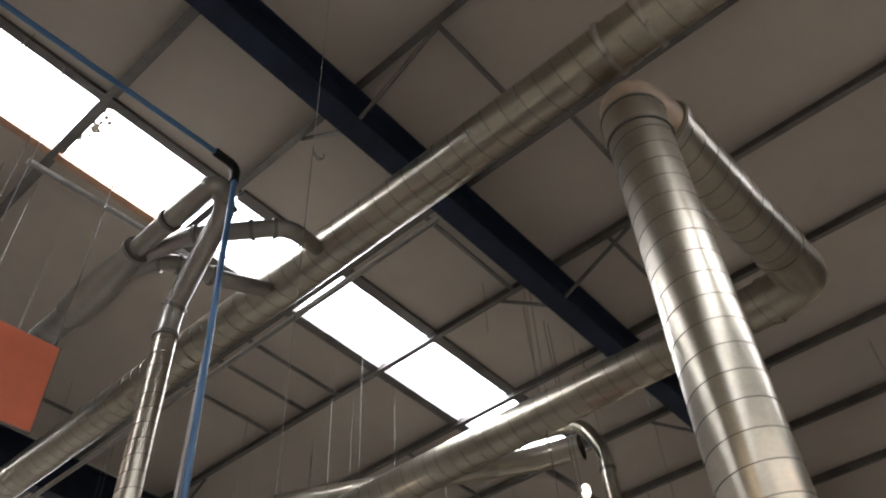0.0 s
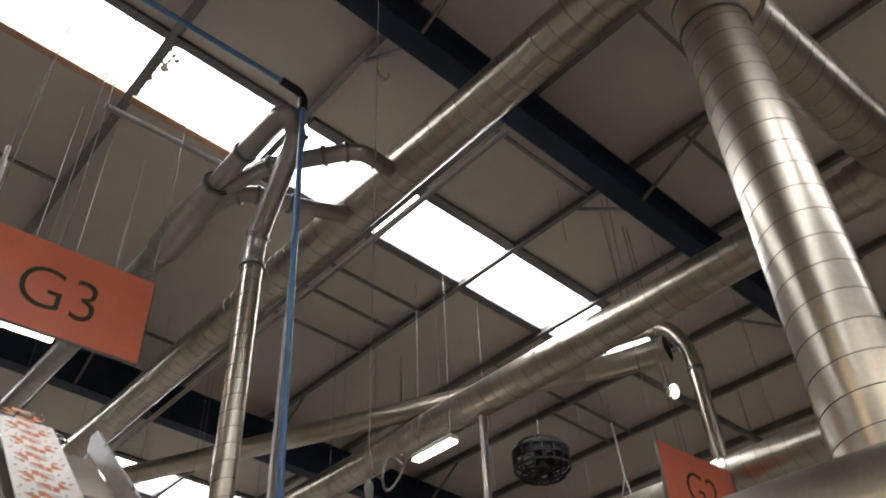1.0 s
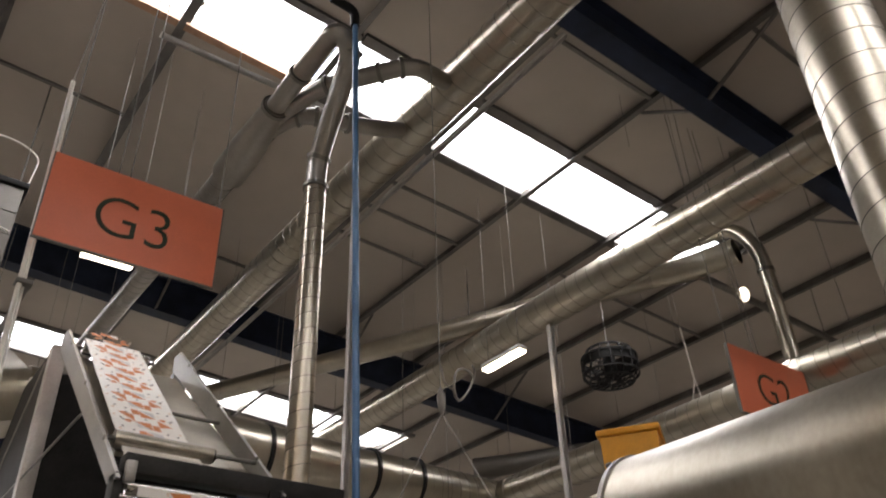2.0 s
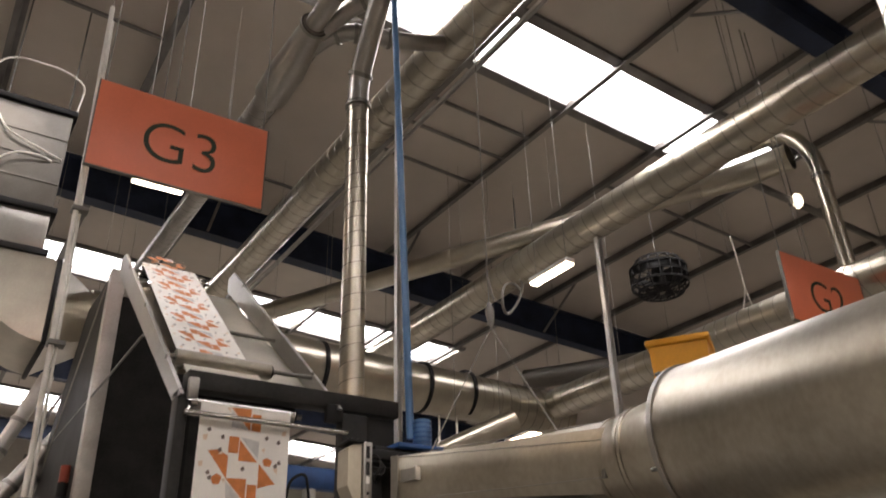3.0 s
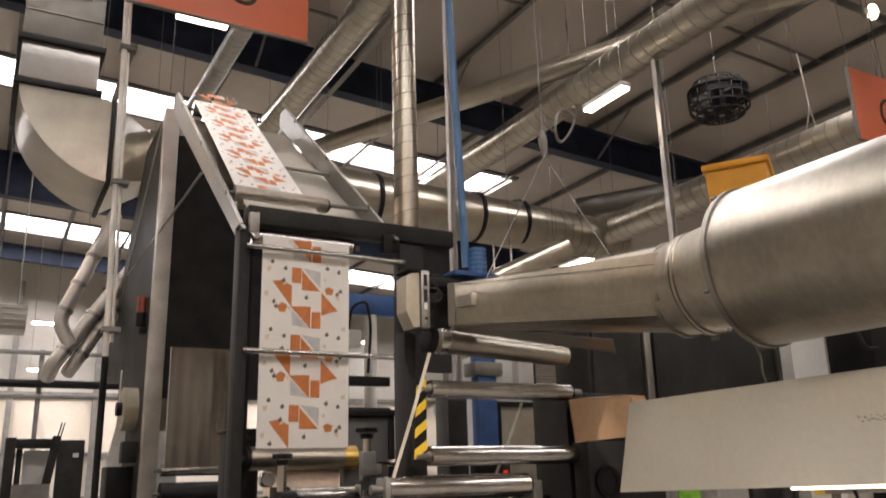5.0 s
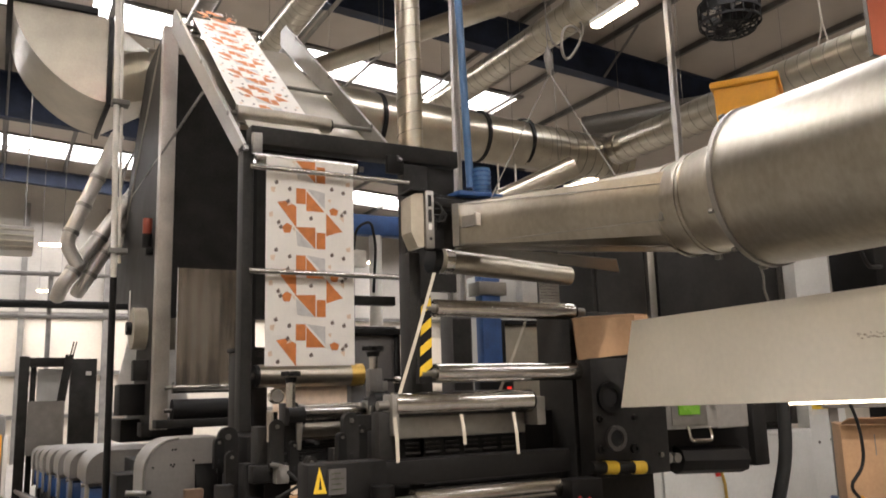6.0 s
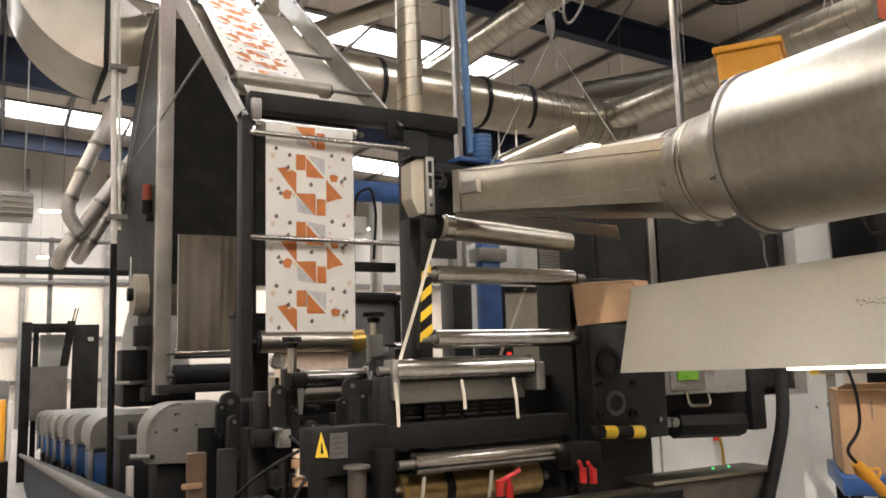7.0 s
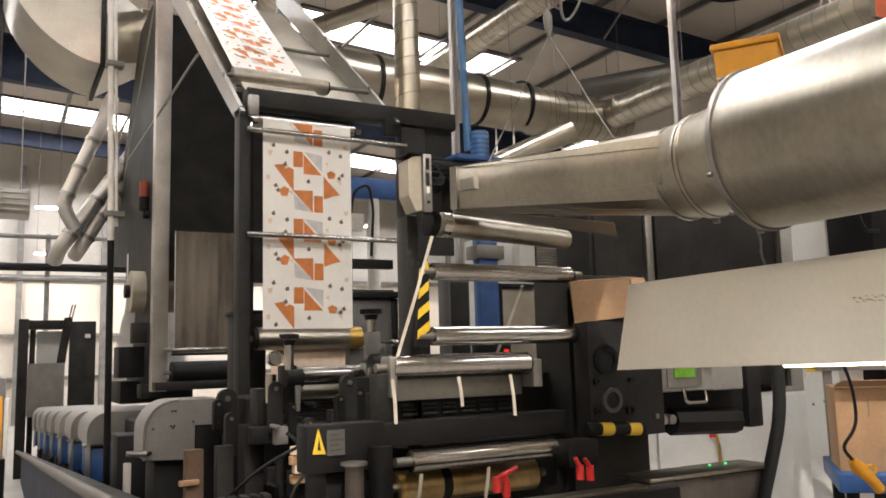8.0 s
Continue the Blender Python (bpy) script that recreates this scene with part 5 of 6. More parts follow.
for x in (2.29, 2.37):
    part("indicator", cyl(B(), (x, 2.2, 1.227), (x, 2.2, 1.232), 0.005, seg=10), GREEN_LED, low)
dk = thing("dark_machine_head", (4.4, 2.95, 0), "black machine head with cables", "machine casing")
part("case", box(B(), (4.45, 2.9, 2.1), (5.0, 3.2, 2.5), 0.01), BLACK, dk)
part("leg", box(B(), (4.6, 3.0, 0.0), (4.75, 3.15, 2.1), 0.005), BLACK, dk)
part("cable", tube(B(), rounded([(4.5, 2.9, 2.3), (4.3, 2.85, 2.28), (4.28, 2.88, 2.42), (4.45, 2.92, 2.46)], 0.08), 0.012, 8), RUBBER, dk)

# packing bench with a carton
bench = thing("packing_bench", (3.6, 2.5, 0), "blue edged packing bench", "bench")
K = Vector((3.29, 2.4, 1.13))
part("top", turned(box(B(), (3.27, 2.3, 1.02), (4.4, 2.95, 1.095), 0.004), K, -48), BLUE_UNIT, bench)
for x in (3.3, 4.32):
    for y in (2.34, 2.88):
        part("leg", turned(box(B(), (x, y, 0), (x + 0.05, y + 0.05, 1.02)), K, -48), BLACK, bench)
carton = thing("cardboard_carton", (3.5, 2.55, 1.13), "brown cardboard carton with open flaps on the bench", "carton")
K = Vector((3.29, 2.4, 1.13))
part("body", turned(box(B(), (3.29, 2.4, 1.096), (3.79, 2.75, 1.46), 0.004), K, -48), CARD, carton)
part("flap", turned(slab(B(), [(3.29, 2.4, 1.462), (3.79, 2.4, 1.462), (3.76, 2.33, 1.49), (3.32, 2.33, 1.49)], (0, 0, 0.004)), K, -48), CARD, carton, smooth=False)
part("hand_hole", turned(box(B(), (3.42, 2.397, 1.33), (3.424, 2.399, 1.42)), K, -48), SEAM, carton, smooth=False)
shelf = thing("shelf_rail", (3.6, 2.8, 1.5), "grey shelf rail over the packing bench", "shelf")
part("rail", turned(box(B(), (3.27, 2.88, 1.52), (4.4, 2.95, 1.58), 0.004), K, -48), GREY_POST, shelf)
for x in (3.3, 4.35):
    part("bracket", turned(box(B(), (x, 2.9, 1.095), (x + 0.04, 2.94, 1.52)), K, -48), GREY_POST, shelf)
pend = thing("pendant_control", (2.72, 1.9, 1.2), "yellow hand-held pendant control on a black cable", "pendant control")
part("cable", tube(B(), rounded([(1.955, 1.8, 1.75), (2.6, 1.88, 1.66), (2.71, 1.9, 1.5), (2.72, 1.9, 1.36), (2.62, 1.9, 1.29), (2.68, 1.9, 1.24)], 0.06), 0.006, 8), RUBBER, pend)
part("body", tube(B(), [(2.67, 1.9, 1.245), (2.70, 1.9, 1.215), (2.76, 1.9, 1.175), (2.81, 1.9, 1.13)], [0.016, 0.026, 0.02, 0.02], 14), YELLOW, pend)
part("ring", tube(B(), rounded([(2.72, 1.89, 1.22), (2.77, 1.88, 1.22), (2.77, 1.88, 1.19), (2.74, 1.89, 1.19)], 0.015), 0.005, 8), YELLOW, pend)

# seen between the tower and the stand
m5 = thing("ink_machine", (3.6, 5.3, 0), "pale machine with a louvred vent beyond the rollers", "machine")
part("case", box(B(), (3.34, 5.2, 0.0), (3.98, 5.7, 2.56), 0.008), CABINET, m5)
part("vent_box", box(B(), (3.48, 5.1, 2.29), (3.93, 5.19, 2.55), 0.006), WHITE, m5)
for k in range(8):
    z = 2.3 + k * 0.022
    part("louvre", slab(B(), [(3.62, 5.09, z), (3.9, 5.09, z), (3.9, 5.07, z + 0.012), (3.62, 5.07, z + 0.012)], (0, 0, 0.004)), WHITE, m5, smooth=False)
# black plate behind the slats paints the shade between them
part("vent_recess", box(B(), (3.615, 5.092, 2.295), (3.905, 5.0985, 2.475)), BLACK, m5, smooth=False)
for lo, hi in (((3.28, 5.1, 1.53), (3.308, 5.18, 2.17)), ((3.882, 5.1, 1.53), (3.91, 5.18, 2.17)), ((3.31, 5.1, 2.142), (3.88, 5.18, 2.17))):
    part("dark_frame", box(B(), lo, hi), BLACK, m5, smooth=False)
part("window_panel", box(B(), (3.31, 5.14, 1.56), (3.88, 5.18, 2.14), 0.006), BEIGE, m5)
part("warning_triangle", slab(B(), [(3.70, 5.085, 2.485), (3.76, 5.085, 2.485), (3.73, 5.085, 2.545)], (0, 0.003, 0)), HAZARD, m5, smooth=False)
dk = thing("dark_column", (2.82, 4.9, 0), "dark grey machine column beside the blue one", "column")
part("post", box(B(), (2.735, 4.9, 0.0), (2.905, 5.05, 2.2), 0.006), MID_GREY, dk)
part("cover", box(B(), (2.75, 4.89, 1.4), (2.89, 4.898, 2.15), 0.003), CHARCOAL, dk)
bc = thing("blue_column", (3.2, 5.1, 0), "blue painted machine column", "column")
part("post", box(B(), (3.12, 5.1, 0.0), (3.28, 5.2, 2.55), 0.006), BLUE_UNIT, bc)
part("base_box", box(B(), (3.02, 5.0, 1.45), (3.3, 5.09, 1.72), 0.006), BLACK, bc)
part("red_digits", box(B(), (3.24, 4.993, 1.664), (3.275, 4.998, 1.68)), RED_LED, bc, smooth=False)
part("collar", box(B(), (3.08, 5.07, 2.35), (3.32, 5.23, 2.45), 0.006), PLATE, bc)
bb = thing("blue_gantry_beam", (2.5, 6.5, 3.1), "blue gantry beam on pale posts", "gantry")
part("beam", box(B(), (2.4, 6.4, 3.02), (4.3, 6.5, 3.2), 0.006), BLUE_UNIT, bb)
part("post", cyl(B(), (2.87, 6.45, 0.0), (2.87, 6.45, 3.02), 0.055, seg=16), CABLE_WHITE, bb)
part("post", cyl(B(), (4.2, 6.45, 0.0), (4.2, 6.45, 3.02), 0.055, seg=16), CABLE_WHITE, bb)
valve = part("valve", box(B(), (2.55, 6.3, 2.72), (2.72, 6.39, 2.86), 0.006), CABLE_WHITE, bb, "small pale valve block")
part("hose", tube(B(), rounded([(2.6, 6.3, 2.86), (2.62, 6.28, 3.05), (2.75, 6.26, 3.12), (2.8, 6.28, 2.9), (2.78, 6.3, 2.5)], 0.08), 0.012, 8), RUBBER, valve)

# ---- print units along the press bed ----
def cover_profile(w, h, r, n=8):
    pts = [(w, 0.0), (w, h)]
    pts += [(r - r * math.sin(a), h - r + r * math.cos(a)) for a in (i * math.pi / 2 / n for i in range(n + 1))]
    return pts + [(0.0, 0.0)]


def print_unit(x, y, z, w=0.75, h=0.265, r=0.13, depth=0.62):
    t = thing("print_unit", (x, y, z), "grey rounded print unit cover over a blue housing", "print unit", "print units")
    prof = cover_profile(w, h, r)
    part("cover", slab(B(), [(x + a, y, z + b) for a, b in prof], (0, depth, 0)), GREY_CASE, t)
    # black block stands in for the shade between one cover and the next
    inner = cover_profile(w - 0.03, h - 0.03, r - 0.01)
    part("gap", slab(B(), [(x + 0.02 + a, y + depth, z + b) for a, b in inner], (0, 0.2, 0)), BLACK, t)
    part("housing", box(B(), (x + 0.03, y + 0.05, z - 0.24), (x + w, y + depth, z - 0.03), 0.006), BLUE_UNIT, t, "blue lower housing")
    part("housing_side", box(B(), (x + 0.0, y + 0.02, z - 0.25), (x + 0.025, y + 0.06, z - 0.002), 0.002), PLATE, t)
    part("foot_block", box(B(), (x + 0.08, y + 0.1, 0.0), (x + w, y + depth, z - 0.242), 0.004), BLACK, t)
    part("lip", cyl(B(), (x - 0.02, y + 0.05, z - 0.01), (x + 0.12, y + 0.05, z - 0.01), 0.014, seg=10), PLATE, t)
    return t


for k in range(7):
    y = 5.8 + 1.22 * k
    print_unit(0.55, y, 1.431 - 0.0495 * y, h=0.2 + 0.012 * k)
near = thing("print_unit", (0.555, 3.55, 1.255), "large grey rounded print unit cover with a stepped lower edge", "print unit", "print units")
arc = [(0.555 + 0.13 - 0.13 * math.sin(a), 1.365 + 0.13 * math.cos(a)) for a in (i * math.pi / 20 for i in range(11))]
outline = [(0.752, 1.25), (0.752, 1.39), (0.857, 1.39), (0.857, 1.495)] + arc + [(0.555, 1.262)]
part("cover", slab(B(), [(x, 3.55, z) for x, z in outline], (0, 0.3, 0)), GREY_CASE, near)
edge = [(x - 0.006 if z < 1.49 else x, 3.546, z + (0.004 if z > 1.45 else 0)) for x, z in arc + [(0.555, 1.262)]]
part("edge_trim", tube(B(), edge, 0.005, 8), PLATE, near, "pale curved edge")
part("foot_block", box(B(), (0.6, 3.6, 0.0), (0.74, 3.82, 1.248), 0.004), BLACK, near)
part("back_block", box(B(), (0.757, 3.56, 0.9), (0.85, 3.84, 1.388), 0.004), BLACK, near)
part("lever", cyl(B(), (0.48, 3.52, 1.297), (0.556, 3.52, 1.291), 0.011, seg=12), PLATE, near, "steel lever")
part("lever_tip", cyl(B(), (0.556, 3.52, 1.291), (0.575, 3.548, 1.29), 0.009, seg=10), BLACK, near)
part("pale_leg", box(B(), (0.47, 3.5, 1.0), (0.497, 3.53, 1.262), 0.004), POST_PALE, near)
for x, z in ((0.66, 1.452), (0.672, 1.453), (0.655, 1.392), (0.664, 1.385), (0.668, 1.393), (0.585, 1.385), (0.745, 1.405)):
    part("screw", cyl(B(), (x, 3.545, z), (x, 3.55, z), 0.0045, seg=8), BLACK, near)
rail = thing("bed_rail", (0.37, 8.5, 0), "long rounded grey bed rail of the press", "rail")
part("rail", cyl(B(), (0.355, 2.9, 1.2), (0.365, 13.6, 0.435), 0.026, seg=14), RAIL, rail)
part("shelf", slab(B(), [(0.36, 2.9, 1.22), (0.47, 2.9, 1.2), (0.47, 13.6, 0.42), (0.39, 13.6, 0.44)], (0, 0, -0.03)), CHARCOAL, rail, smooth=False)
part("skirt", slab(B(), [(0.42, 2.9, 0.0), (0.42, 13.6, 0.0), (0.42, 13.6, 0.41), (0.42, 2.9, 1.17)], (0.05, 0, 0)), BLUE_BEAM, rail, "dark blue skirt", smooth=False)
part("drive_box", box(B(), (0.57, 4.5, 0.0), (0.78, 4.75, 1.29), 0.008), BLACK, rail, "black drive box")
part("web_bridge", box(B(), (0.78, 4.4, 1.2), (1.3, 6.1, 1.3), 0.006), BLACK, rail)

# fittings on the rear of the tower
part("paper_roll", cyl(B(), (0.9, 6.6, 2.2), (1.25, 6.6, 2.2), 0.16, seg=28), BEIGE, tower, "dim brown roll")
part("roll_core", cyl(B(), (0.86, 6.6, 2.2), (0.9, 6.6, 2.2), 0.05, seg=16), BLACK, tower)
for lo, hi, m in (((0.82, 6.5, 1.55), (1.0, 6.8, 1.78), BLACK), ((0.88, 6.3, 1.8), (0.985, 6.4, 1.95), CHARCOAL), ((0.86, 6.7, 1.35), (1.4, 7.3, 1.52), BLACK), ((0.95, 6.3, 1.4), (1.3, 6.5, 1.5), CHARCOAL)):
    part("bracket", box(B(), lo, hi, 0.005), m, tower)
part("clear_sheet", slab(B(), [(0.84, 6.9, 1.75), (0.97, 6.9, 1.72), (0.99, 6.9, 2.15), (0.95, 6.9, 2.3)], (0, 0.004, 0)), WHITE, tower, "pale plastic sheet", smooth=False)
part("back_sheet", box(B(), (0.99, 7.45, 1.4), (1.5, 7.47, 2.6)), WHITE, tower, "pale back sheet", smooth=False)
bea = part("signal_lamp", cyl(B(), (0.96, 6.4, 2.9), (0.96, 6.4, 3.02), 0.035, seg=16), AMBER, tower, "dull red signal lamp on a bracket")
part("lamp_base", cyl(B(), (0.96, 6.4, 2.8), (0.96, 6.4, 2.9), 0.037, seg=16), BLACK, bea)
part("lamp_bracket", box(B(), (0.95, 6.36, 2.74), (1.0, 6.44, 2.79), 0.003), BLACK, bea)

# end frame of the press, far down the bed
gan = thing("end_frame", (0.9, 14.2, 0), "dark steel end frame at the far end of the press", "machine frame")
for lo, hi in (((0.33, 14.0, 0.0), (0.47, 14.2, 2.38)), ((0.5, 14.3, 0.0), (0.58, 14.4, 2.3)), ((1.05, 14.0, 0.0), (1.42, 14.2, 2.34)), ((0.47, 14.02, 2.22), (1.05, 14.18, 2.36))):
    part("post", box(B(), lo, hi, 0.008), CHARCOAL, gan)
part("diagonal", slab(B(), [(0.72, 13.98, 0.6), (0.84, 13.98, 0.6), (1.08, 13.98, 2.4), (0.96, 13.98, 2.4)], (0, 0.06, 0)), CHARCOAL, gan, smooth=False)
part("sheet", box(B(), (0.6, 14.35, 0.8), (1.0, 14.37, 2.2)), CABINET, gan, "pale sheet", smooth=False)
part("mesh_guard", box(B(), (0.47, 13.95, 0.9), (0.98, 13.97, 1.7)), GREY_POST, gan, smooth=False)
part("notice", box(B(), (1.26, 13.99, 2.08), (1.34, 13.997, 2.14)), WHITE, gan, smooth=False)
for x in (1.02, 1.06):
    part("rod", cyl(B(), (x, 14.0, 2.35), (x + 0.05, 14.0, 2.6), 0.01, seg=8), BLACK, gan)
post = thing("yellow_guard_post", (0.1, 11.5, 0), "yellow safety light guard post", "guard post")
part("body", box(B(), (0.06, 11.5, 0.55), (0.13, 11.6, 1.3), 0.01), YELLOW, post)
part("base", box(B(), (0.04, 11.48, 0.0), (0.18, 11.62, 0.55), 0.01), BLACK, post)
part("body", box(B(), (0.15, 11.5, 0.57), (0.2, 11.6, 1.28), 0.01), WHITE, post)
rolls = thing("wrapped_stack", (-0.1, 16, 0), "film-wrapped pallet stack by the far wall", "pallet stack")
part("wrap", box(B(), (-0.8, 15.8, 0.12), (0.22, 16.8, 1.5), 0.06), GREY_CASE, rolls)
part("pallet", box(B(), (-0.82, 15.78, 0.0), (0.24, 16.82, 0.118), 0.01), CARD, rolls)

# ---- hangers, lines and fittings under the roof ----
air = thing("air_line", (2.24, 3.75, 2.78), "blue compressed air pipe up to the roof", "pipe")
part("pipe", tube(B(), rounded([(2.245, 3.75, 2.76), (2.13, 3.79, 6.7), (1.9, 3.79, 6.71), (-6.0, 3.79, 6.74)], 0.16), 0.022, 14), BLUE_PIPE, air)
part("elbow_cover", tube(B(), rounded([(2.134, 3.789, 6.53), (2.13, 3.79, 6.7), (1.92, 3.79, 6.71)], 0.14), 0.036, 14), BLACK, air)
part("filter_bowl", cyl(B(), (2.3, 3.72, 2.72), (2.3, 3.72, 2.86), 0.05, seg=18), BLUE_PIPE, air, "blue ribbed filter bowl")
for k in range(5):
    part("rib", ring(B(), (2.3, 3.72, 2.735 + 0.026 * k), (0, 0, 1), 0.05, 0.008, 0.004, 18), BLUE_UNIT, air)
part("base_plate", box(B(), (2.12, 3.66, 2.69), (2.4, 3.84, 2.715), 0.004), BLUE_UNIT, air)
part("mount", box(B(), (2.0, 3.7, 2.62), (2.55, 3.86, 2.688), 0.004), BLACK, air)


def channel(p0, p1, label, w=0.041):
    """Slotted steel support channel."""
    p0, p1 = Vector(p0), Vector(p1)
    t = thing("support_channel", p0, label, "channel", "slotted channels")
    d, a, b = axes(p1 - p0)
    m = Matrix((a, b, d)).transposed().to_4x4()
    length = (p1 - p0).length
    bm = B()
    for off, sx, sy in (((0, -w / 2), w, 0.003), ((-w / 2, 0), 0.003, w), ((w / 2, 0), 0.003, w)):
        c = (p0 + p1) / 2 + a * off[0] + b * off[1]
        bmesh.ops.create_cube(bm, size=1, matrix=Matrix.Translation(c) @ m @ Matrix.Diagonal((sx, sy, length, 1)))
    part("body", bm, TRAY, t, smooth=False)
    bm = B()
    n = int(length / 0.1)
    for k in range(n):
        c = p0 + d * (0.05 + 0.1 * k)
        bmesh.ops.create_cube(bm, size=1, matrix=Matrix.Translation(c + b * (-w / 2 - 0.002)) @ m @ Matrix.Diagonal((0.014, 0.002, 0.045, 1)))
    tagged(part("slots", bm, RUBBER, t, smooth=False), kind="stuff")
    return t


channel((3.37, 5.83, 0.0), (3.37, 5.83, 6.63), "slotted steel upright under the overhead duct", 0.05)
channel((6.15, 6.01, 0.0), (6.15, 6.01, 6.08), "slotted steel upright under the overhead duct", 0.06)
channel((1.1, 5.46, 7.3), (3.5, 5.46, 7.3), "slotted steel channel below the rooflight")
channel((3.62, 3.0, 6.66), (3.62, 12.0, 6.66), "slotted steel channel along the overhead duct")
pole = thing("white_pole", (0.6, 5.0, 0.0), "tall pale service pole beside the press", "pole")
part("pole", cyl(B(), (0.572, 5.0, 2.35), (0.495, 5.0, 6.0), 0.017, seg=14), CABLE_WHITE, pole)
part("pipe", cyl(B(), (0.605, 5.03, 2.45), (0.52, 5.03, 5.9), 0.009, seg=10), CABLE_WHITE, pole)
for z in (2.5, 3.4, 4.3):
    part("clip", box(B(), (0.6 - 0.02 * z - 0.01, 4.965, z), (0.66 - 0.02 * z + 0.03, 5.05, z + 0.03), 0.003), WIRE, pole)
part("stay_wire", cyl(B(), (0.495, 5.0, 5.98), (0.62, 5.1, ceiling_z(0.62) + 0.01), 0.004, seg=6), WIRE, pole)
solo("dark_rod", cyl(B(), (0.585, 5.0, 0.0), (0.573, 5.0, 2.36), 0.019, seg=12), BLACK, "dark upright rod below the pale pole", "rod")

HANGERS = (
    (5.64, 8.06, 6.14), (6.24, 6.83, 6.5), (5.75, 4.14, 7.3), (6.06, 3.79, 6.5), (7.17, 3.9, 7.45), (7.63, 5.77, 5.2),
    (1.98, 6.9, 6.6), (7.53, 5.3, 5.9), (1.47, 8.88, 5.68), (2.00, 9.29, 6.6), (3.55, 9.35, 5.3),
    (4.15, 9.10, 5.3), (0.76, 8.97, 4.33), (1.49, 9.89, 4.92))
for x, y, z in HANGERS:
    wire_line((x, y, z), (x, y, ceiling_z(x) + 0.01), 0.0026, "thin steel suspension wire hanging from the roof")
for x, y, z in ((6.05, 8.9, 4.2), (5.8, 8.95, 4.2)):
    wire_line((x, y, z), (x, y, 4.8), 0.014, "short pale cable drop beside the main duct", "cable_drop", CABLE_WHITE, "cable drops")
wire_line((6.52, 7.94, 7.17), (6.52, 7.94, 7.72), 0.013, "steel drop rod under the roof", "drop_rod", WIRE, "drop rods")
wire_line((6.52, 7.94, 7.72), (6.52, 7.94, ceiling_z(6.52) + 0.01), 0.005, "thin steel suspension wire hanging from the roof")
# the long lifting wire over the tapered hood, with its coils, plug and ropes
lift = thing("lifting_wire", (1.623, 2.158, 2.72), "long thin lifting wire from the roof with a coiled cable", "wire")
part("wire", cyl(B(), (1.623, 2.158, 2.78), (1.623, 2.158, ceiling_z(1.623) + 0.01), 0.0024, seg=6), WIRE, lift)


def coil(c, rx, rz, tilt, name, r, material):
    pts = [Vector(c) + Vector((rx * math.cos(a), 0.02 * math.sin(a * 1.5), rz * math.sin(a) + tilt * math.cos(a))) for a in (i * 2 * math.pi / 20 for i in range(24))]
    return part(name, tube(B(), pts, r, 8), material, lift)


coil((1.725, 2.158, 2.865), 0.055, 0.06, 0.035, "cable_coil", 0.005, GREY_CASE)
coil((1.65, 2.158, 5.02), 0.045, 0.012, 0.0, "wire_coil", 0.003, WIRE)
part("coil_tail", tube(B(), rounded([(1.68, 2.158, 2.83), (1.645, 2.158, 2.84), (1.625, 2.158, 2.92)], 0.03), 0.004, 8), GREY_CASE, lift)
part("plug", tube(B(), [(1.623, 2.158, 2.82), (1.625, 2.158, 2.79), (1.627, 2.158, 2.745), (1.627, 2.158, 2.72)], [0.006, 0.016, 0.012, 0.005], 14), GREY_CASE, lift, "pale plug")
for b in ((1.272, 2.085, 2.152), (1.575, 1.78, 2.24)):
    part("rope", cyl(B(), (1.627, 2.158, 2.725), b, 0.002, seg=6), WIRE, lift)
for pts in ([(-0.22, 7.49, 6.5), (-0.2, 7.45, 6.2), (-0.126, 7.45, 6.016), (0.003, 7.45, 5.9), (0.172, 7.45, 6.077), (0.412, 7.46, 6.106), (0.5, 7.495, 6.08)],
            [(-0.147, 7.49, 6.3), (-0.2, 7.45, 6.55), (-0.224, 7.44, 6.81), (-0.1, 7.44, 7.06), (0.043, 7.44, 7.12), (0.404, 7.44, 7.13), (0.66, 7.45, 7.03), (0.62, 7.49, 6.69)],
            [(-0.03, 7.49, 6.45), (0.06, 7.46, 6.28), (0.3, 7.46, 6.2), (0.58, 7.49, 6.12)]):
    part("loose_cable", tube(B(), rounded(pts, 0.12), 0.009, 8), CABLE_WHITE, square, "loose pale cable")
fork = thing("forked_cord", (7.63, 5.26, 5.2), "forked white suspension cord holding the duct", "wire")
part("cord", tube(B(), rounded([(7.63, 5.24, 5.46), (7.63, 5.26, 5.8), (7.63, 5.29, 6.16)], 0.1), 0.009, 8), CABLE_WHITE, fork)
part("wire", cyl(B(), (7.63, 5.29, 6.15), (7.62, 5.32, ceiling_z(7.62) + 0.01), 0.003, seg=6), WIRE, fork)
for y in (5.19, 5.33):
    part("tail", cyl(B(), (7.63, y, 5.19), (7.63, 5.24, 5.47), 0.008, seg=8), CABLE_WHITE, fork)

# caged fan under the roof
fan = thing("caged_fan", (8.05, 6.81, 6.4), "round black caged ceiling fan", "fan")
for z, r in ((6.13, 0.3), (6.22, 0.375), (6.34, 0.38), (6.46, 0.38), (6.57, 0.3)):
    part("cage_ring", ring(B(), (8.05, 6.81, z), (0, 0, 1), r, 0.03, 0.014, 32), BLACK, fan)
for r in (0.1, 0.2):
    part("cage_ring", ring(B(), (8.05, 6.81, 6.12), (0, 0, 1), r, 0.012, 0.01, 28), BLACK, fan)
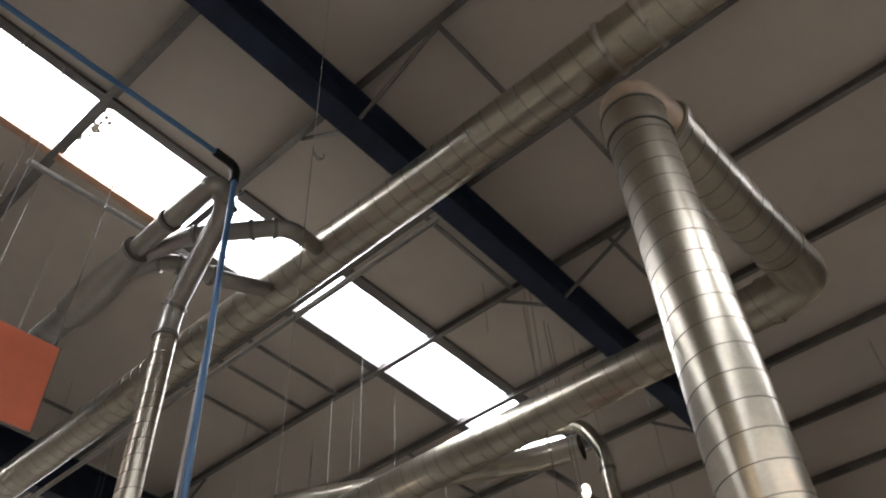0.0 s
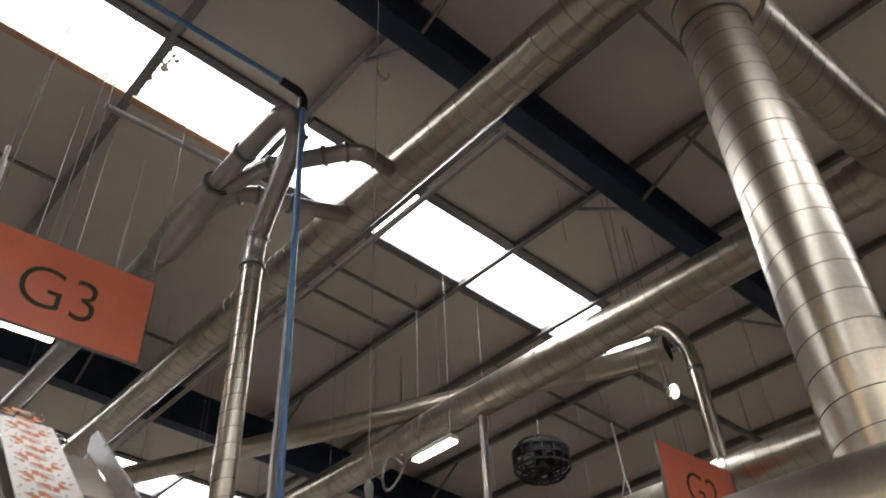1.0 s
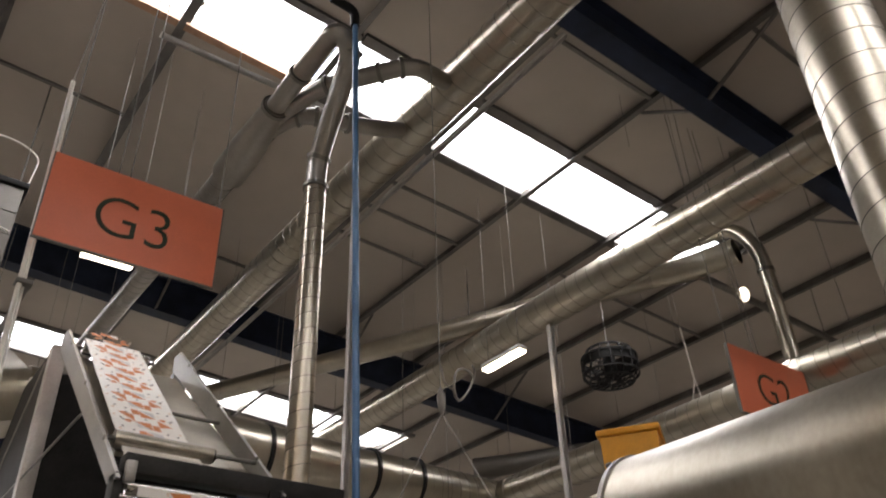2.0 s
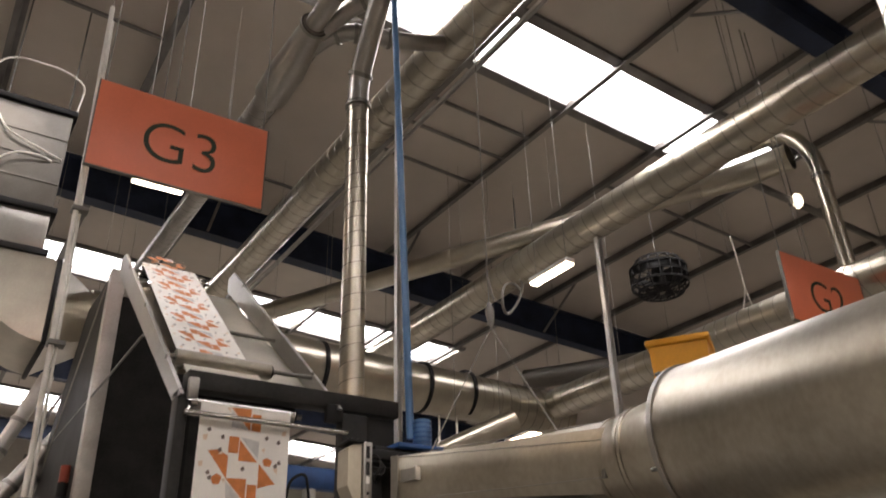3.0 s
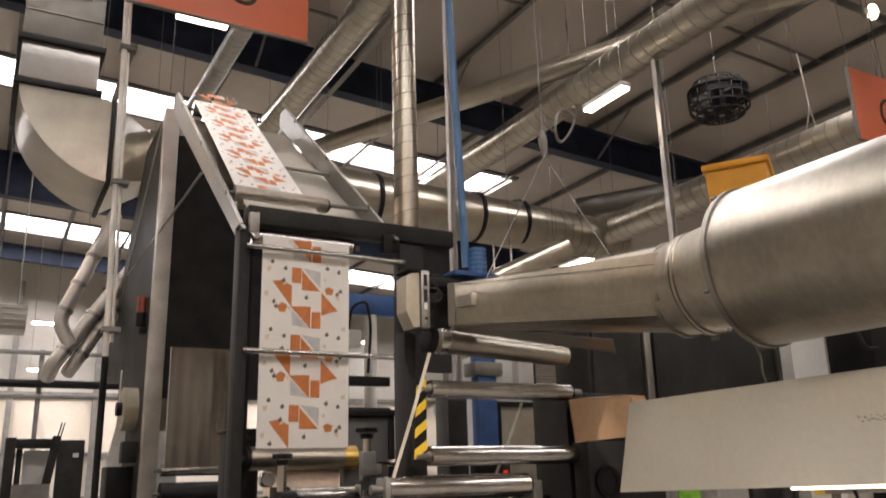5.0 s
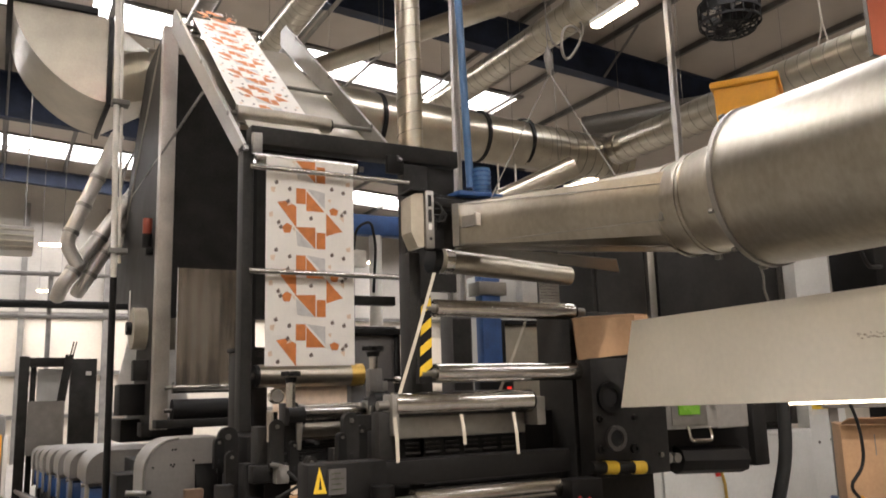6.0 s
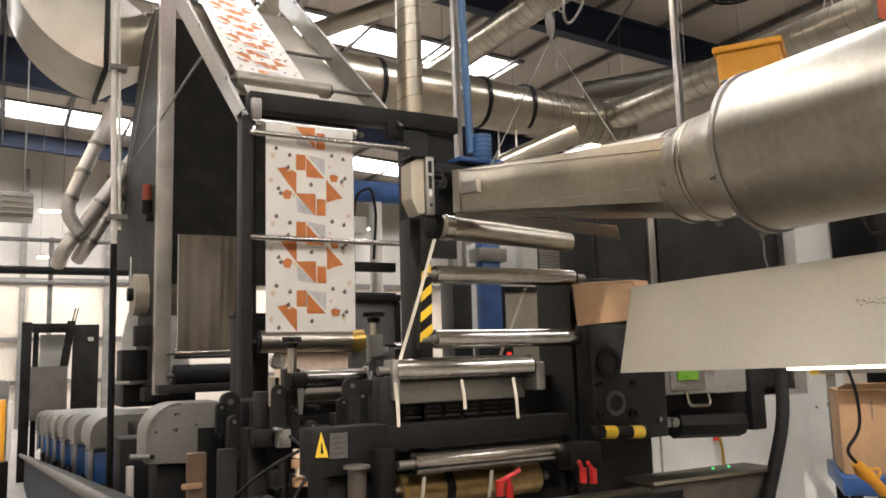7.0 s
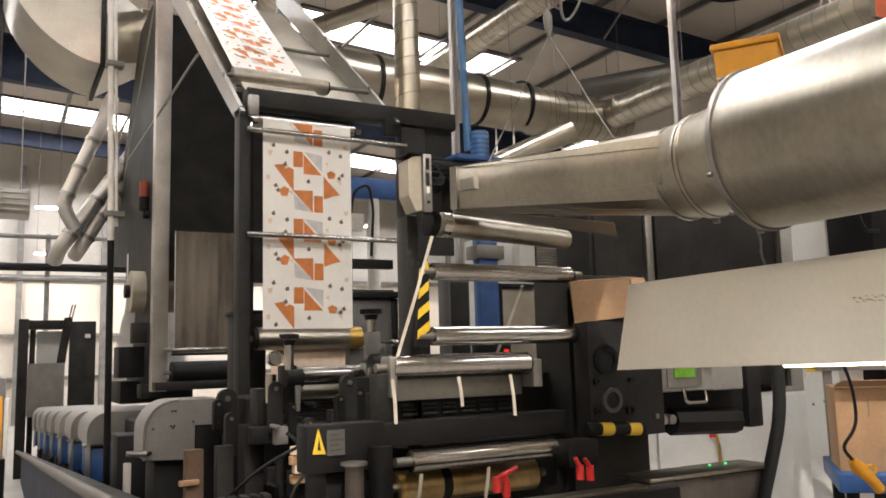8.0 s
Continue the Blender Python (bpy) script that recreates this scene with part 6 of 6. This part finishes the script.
for k in range(16):
    a = k * math.pi / 8
    c, s = math.cos(a), math.sin(a)
    part("cage_bar", tube(B(), [(8.05 + c * q, 6.81 + s * q, z) for q, z in ((0.06, 6.115), (0.3, 6.13), (0.38, 6.22), (0.38, 6.46), (0.3, 6.57))], 0.012, 6), BLACK, fan)
for k in range(5):
    a = k * 2 * math.pi / 5
    c, s = math.cos(a), math.sin(a)
    part("blade", slab(B(), [(8.05 + c * 0.06 - s * 0.03, 6.81 + s * 0.06 + c * 0.03, 6.36), (8.05 + c * 0.32 - s * 0.09, 6.81 + s * 0.32 + c * 0.09, 6.36), (8.05 + c * 0.32 + s * 0.05, 6.81 + s * 0.32 - c * 0.05, 6.42), (8.05 + c * 0.06 + s * 0.03, 6.81 + s * 0.06 - c * 0.03, 6.40)], (0, 0, 0.008)), CHARCOAL, fan, smooth=False)
part("drum_band", ring(B(), (8.05, 6.81, 6.42), (0, 0, 1), 0.36, 0.1, 0.008, 36), BLACK, fan)
part("motor", cyl(B(), (8.05, 6.81, 6.2), (8.05, 6.81, 6.62), 0.09, seg=20), BLACK, fan)
part("drop_rod", cyl(B(), (8.05, 6.81, 6.6), (8.05, 6.81, ceiling_z(8.05) + 0.01), 0.007, seg=8), WIRE, fan)

# strip lights, with unseen ones added to brighten the hall
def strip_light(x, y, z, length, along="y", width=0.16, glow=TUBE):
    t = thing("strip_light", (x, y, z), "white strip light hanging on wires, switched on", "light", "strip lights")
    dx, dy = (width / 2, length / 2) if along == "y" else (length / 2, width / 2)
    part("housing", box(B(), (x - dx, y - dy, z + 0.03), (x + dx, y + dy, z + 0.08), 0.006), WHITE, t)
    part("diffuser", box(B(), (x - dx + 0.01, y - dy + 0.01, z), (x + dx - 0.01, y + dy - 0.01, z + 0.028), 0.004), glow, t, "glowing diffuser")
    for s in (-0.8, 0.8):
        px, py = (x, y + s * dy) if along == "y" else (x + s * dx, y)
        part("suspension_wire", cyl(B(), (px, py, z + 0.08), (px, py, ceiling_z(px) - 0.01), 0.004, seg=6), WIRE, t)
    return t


strip_light(5.62, 6.27, 5.58, 0.66, width=0.13, glow=TUBE_DIM)
strip_light(1.33, 6.63, 5.6, 0.46, "x", 0.12, TUBE_DIM)
# the first three hang far off; the rest are added for extra light
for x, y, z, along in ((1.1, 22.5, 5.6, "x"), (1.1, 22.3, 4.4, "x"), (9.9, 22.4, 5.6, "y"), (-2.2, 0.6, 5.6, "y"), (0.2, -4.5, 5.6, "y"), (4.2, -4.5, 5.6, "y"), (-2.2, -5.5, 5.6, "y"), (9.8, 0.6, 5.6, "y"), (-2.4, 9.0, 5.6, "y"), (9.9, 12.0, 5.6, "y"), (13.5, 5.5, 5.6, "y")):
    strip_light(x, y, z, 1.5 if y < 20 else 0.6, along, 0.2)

# yellow bin behind the pipe, turned towards the aisle
ybin = thing("yellow_bin", (4.14, 3.42, 0.0), "yellow plastic bin with a flared rim on a stand", "bin")


C = Vector((4.14, 3.42, 0))
bm = B()
va = [bm.verts.new((C.x + x * 0.16, C.y + y * 0.14, 2.87)) for x, y in ((-1, -1), (1, -1), (1, 1), (-1, 1))]
vb = [bm.verts.new((C.x + x * 0.185, C.y + y * 0.16, 3.49)) for x, y in ((-1, -1), (1, -1), (1, 1), (-1, 1))]
for i in range(4):
    bm.faces.new((va[i], va[(i + 1) % 4], vb[(i + 1) % 4], vb[i]))
bm.faces.new(va)
bm.faces.new(vb)
part("body", turned(bm, C, -56), YELLOW, ybin, smooth=False)
part("rim", turned(box(B(), (C.x - 0.205, C.y - 0.18, 3.495), (C.x + 0.205, C.y + 0.18, 3.54), 0.012), C, -56), YELLOW, ybin)
part("side_lug", turned(box(B(), (C.x + 0.19, C.y - 0.06, 3.33), (C.x + 0.25, C.y + 0.06, 3.41), 0.01), C, -56), YELLOW, ybin)
part("stand", turned(box(B(), (C.x - 0.06, C.y - 0.06, 0.0), (C.x + 0.06, C.y + 0.06, 2.865), 0.01), C, -56), CHARCOAL, ybin)

# far left ductwork and rails
lv = thing("louvred_duct", (0.1, 14.5, 4.1), "ribbed galvanised duct box by the far wall", "duct")
part("body", box(B(), (-0.9, 14.3, 4.05), (0.43, 14.9, 4.45), 0.01), GALV_DULL, lv)
for k in range(4):
    part("rib", box(B(), (-0.9, 14.28, 4.1 + k * 0.09), (0.44, 14.298, 4.13 + k * 0.09), 0.003), GALV, lv)
part("hanger", cyl(B(), (0.3, 14.87, 4.45), (0.3, 14.87, ceiling_z(0.3) + 0.01), 0.012, seg=8), WIRE, lv)
part("hanger", cyl(B(), (-0.6, 14.87, 4.45), (-0.6, 14.87, ceiling_z(-0.6) + 0.01), 0.012, seg=8), WIRE, lv)
mez = thing("pipe_rack", (0, 20, 0), "dark pipe rack across the far end of the hall", "pipe rack")
for z, r in ((3.82, 0.09), (3.55, 0.05), (4.5, 0.05)):
    part("pipe", cyl(B(), (-11.8, 20.0, z), (5.5, 20.0, z + 0.02), r, seg=14), BLACK if r > 0.06 else GREY_POST, mez)
for x in (-6, -1, 1.0, 5.4):
    part("post", box(B(), (x - 0.05, 20.1, 0.0), (x + 0.05, 20.2, 4.6), 0.005), GREY_POST, mez)
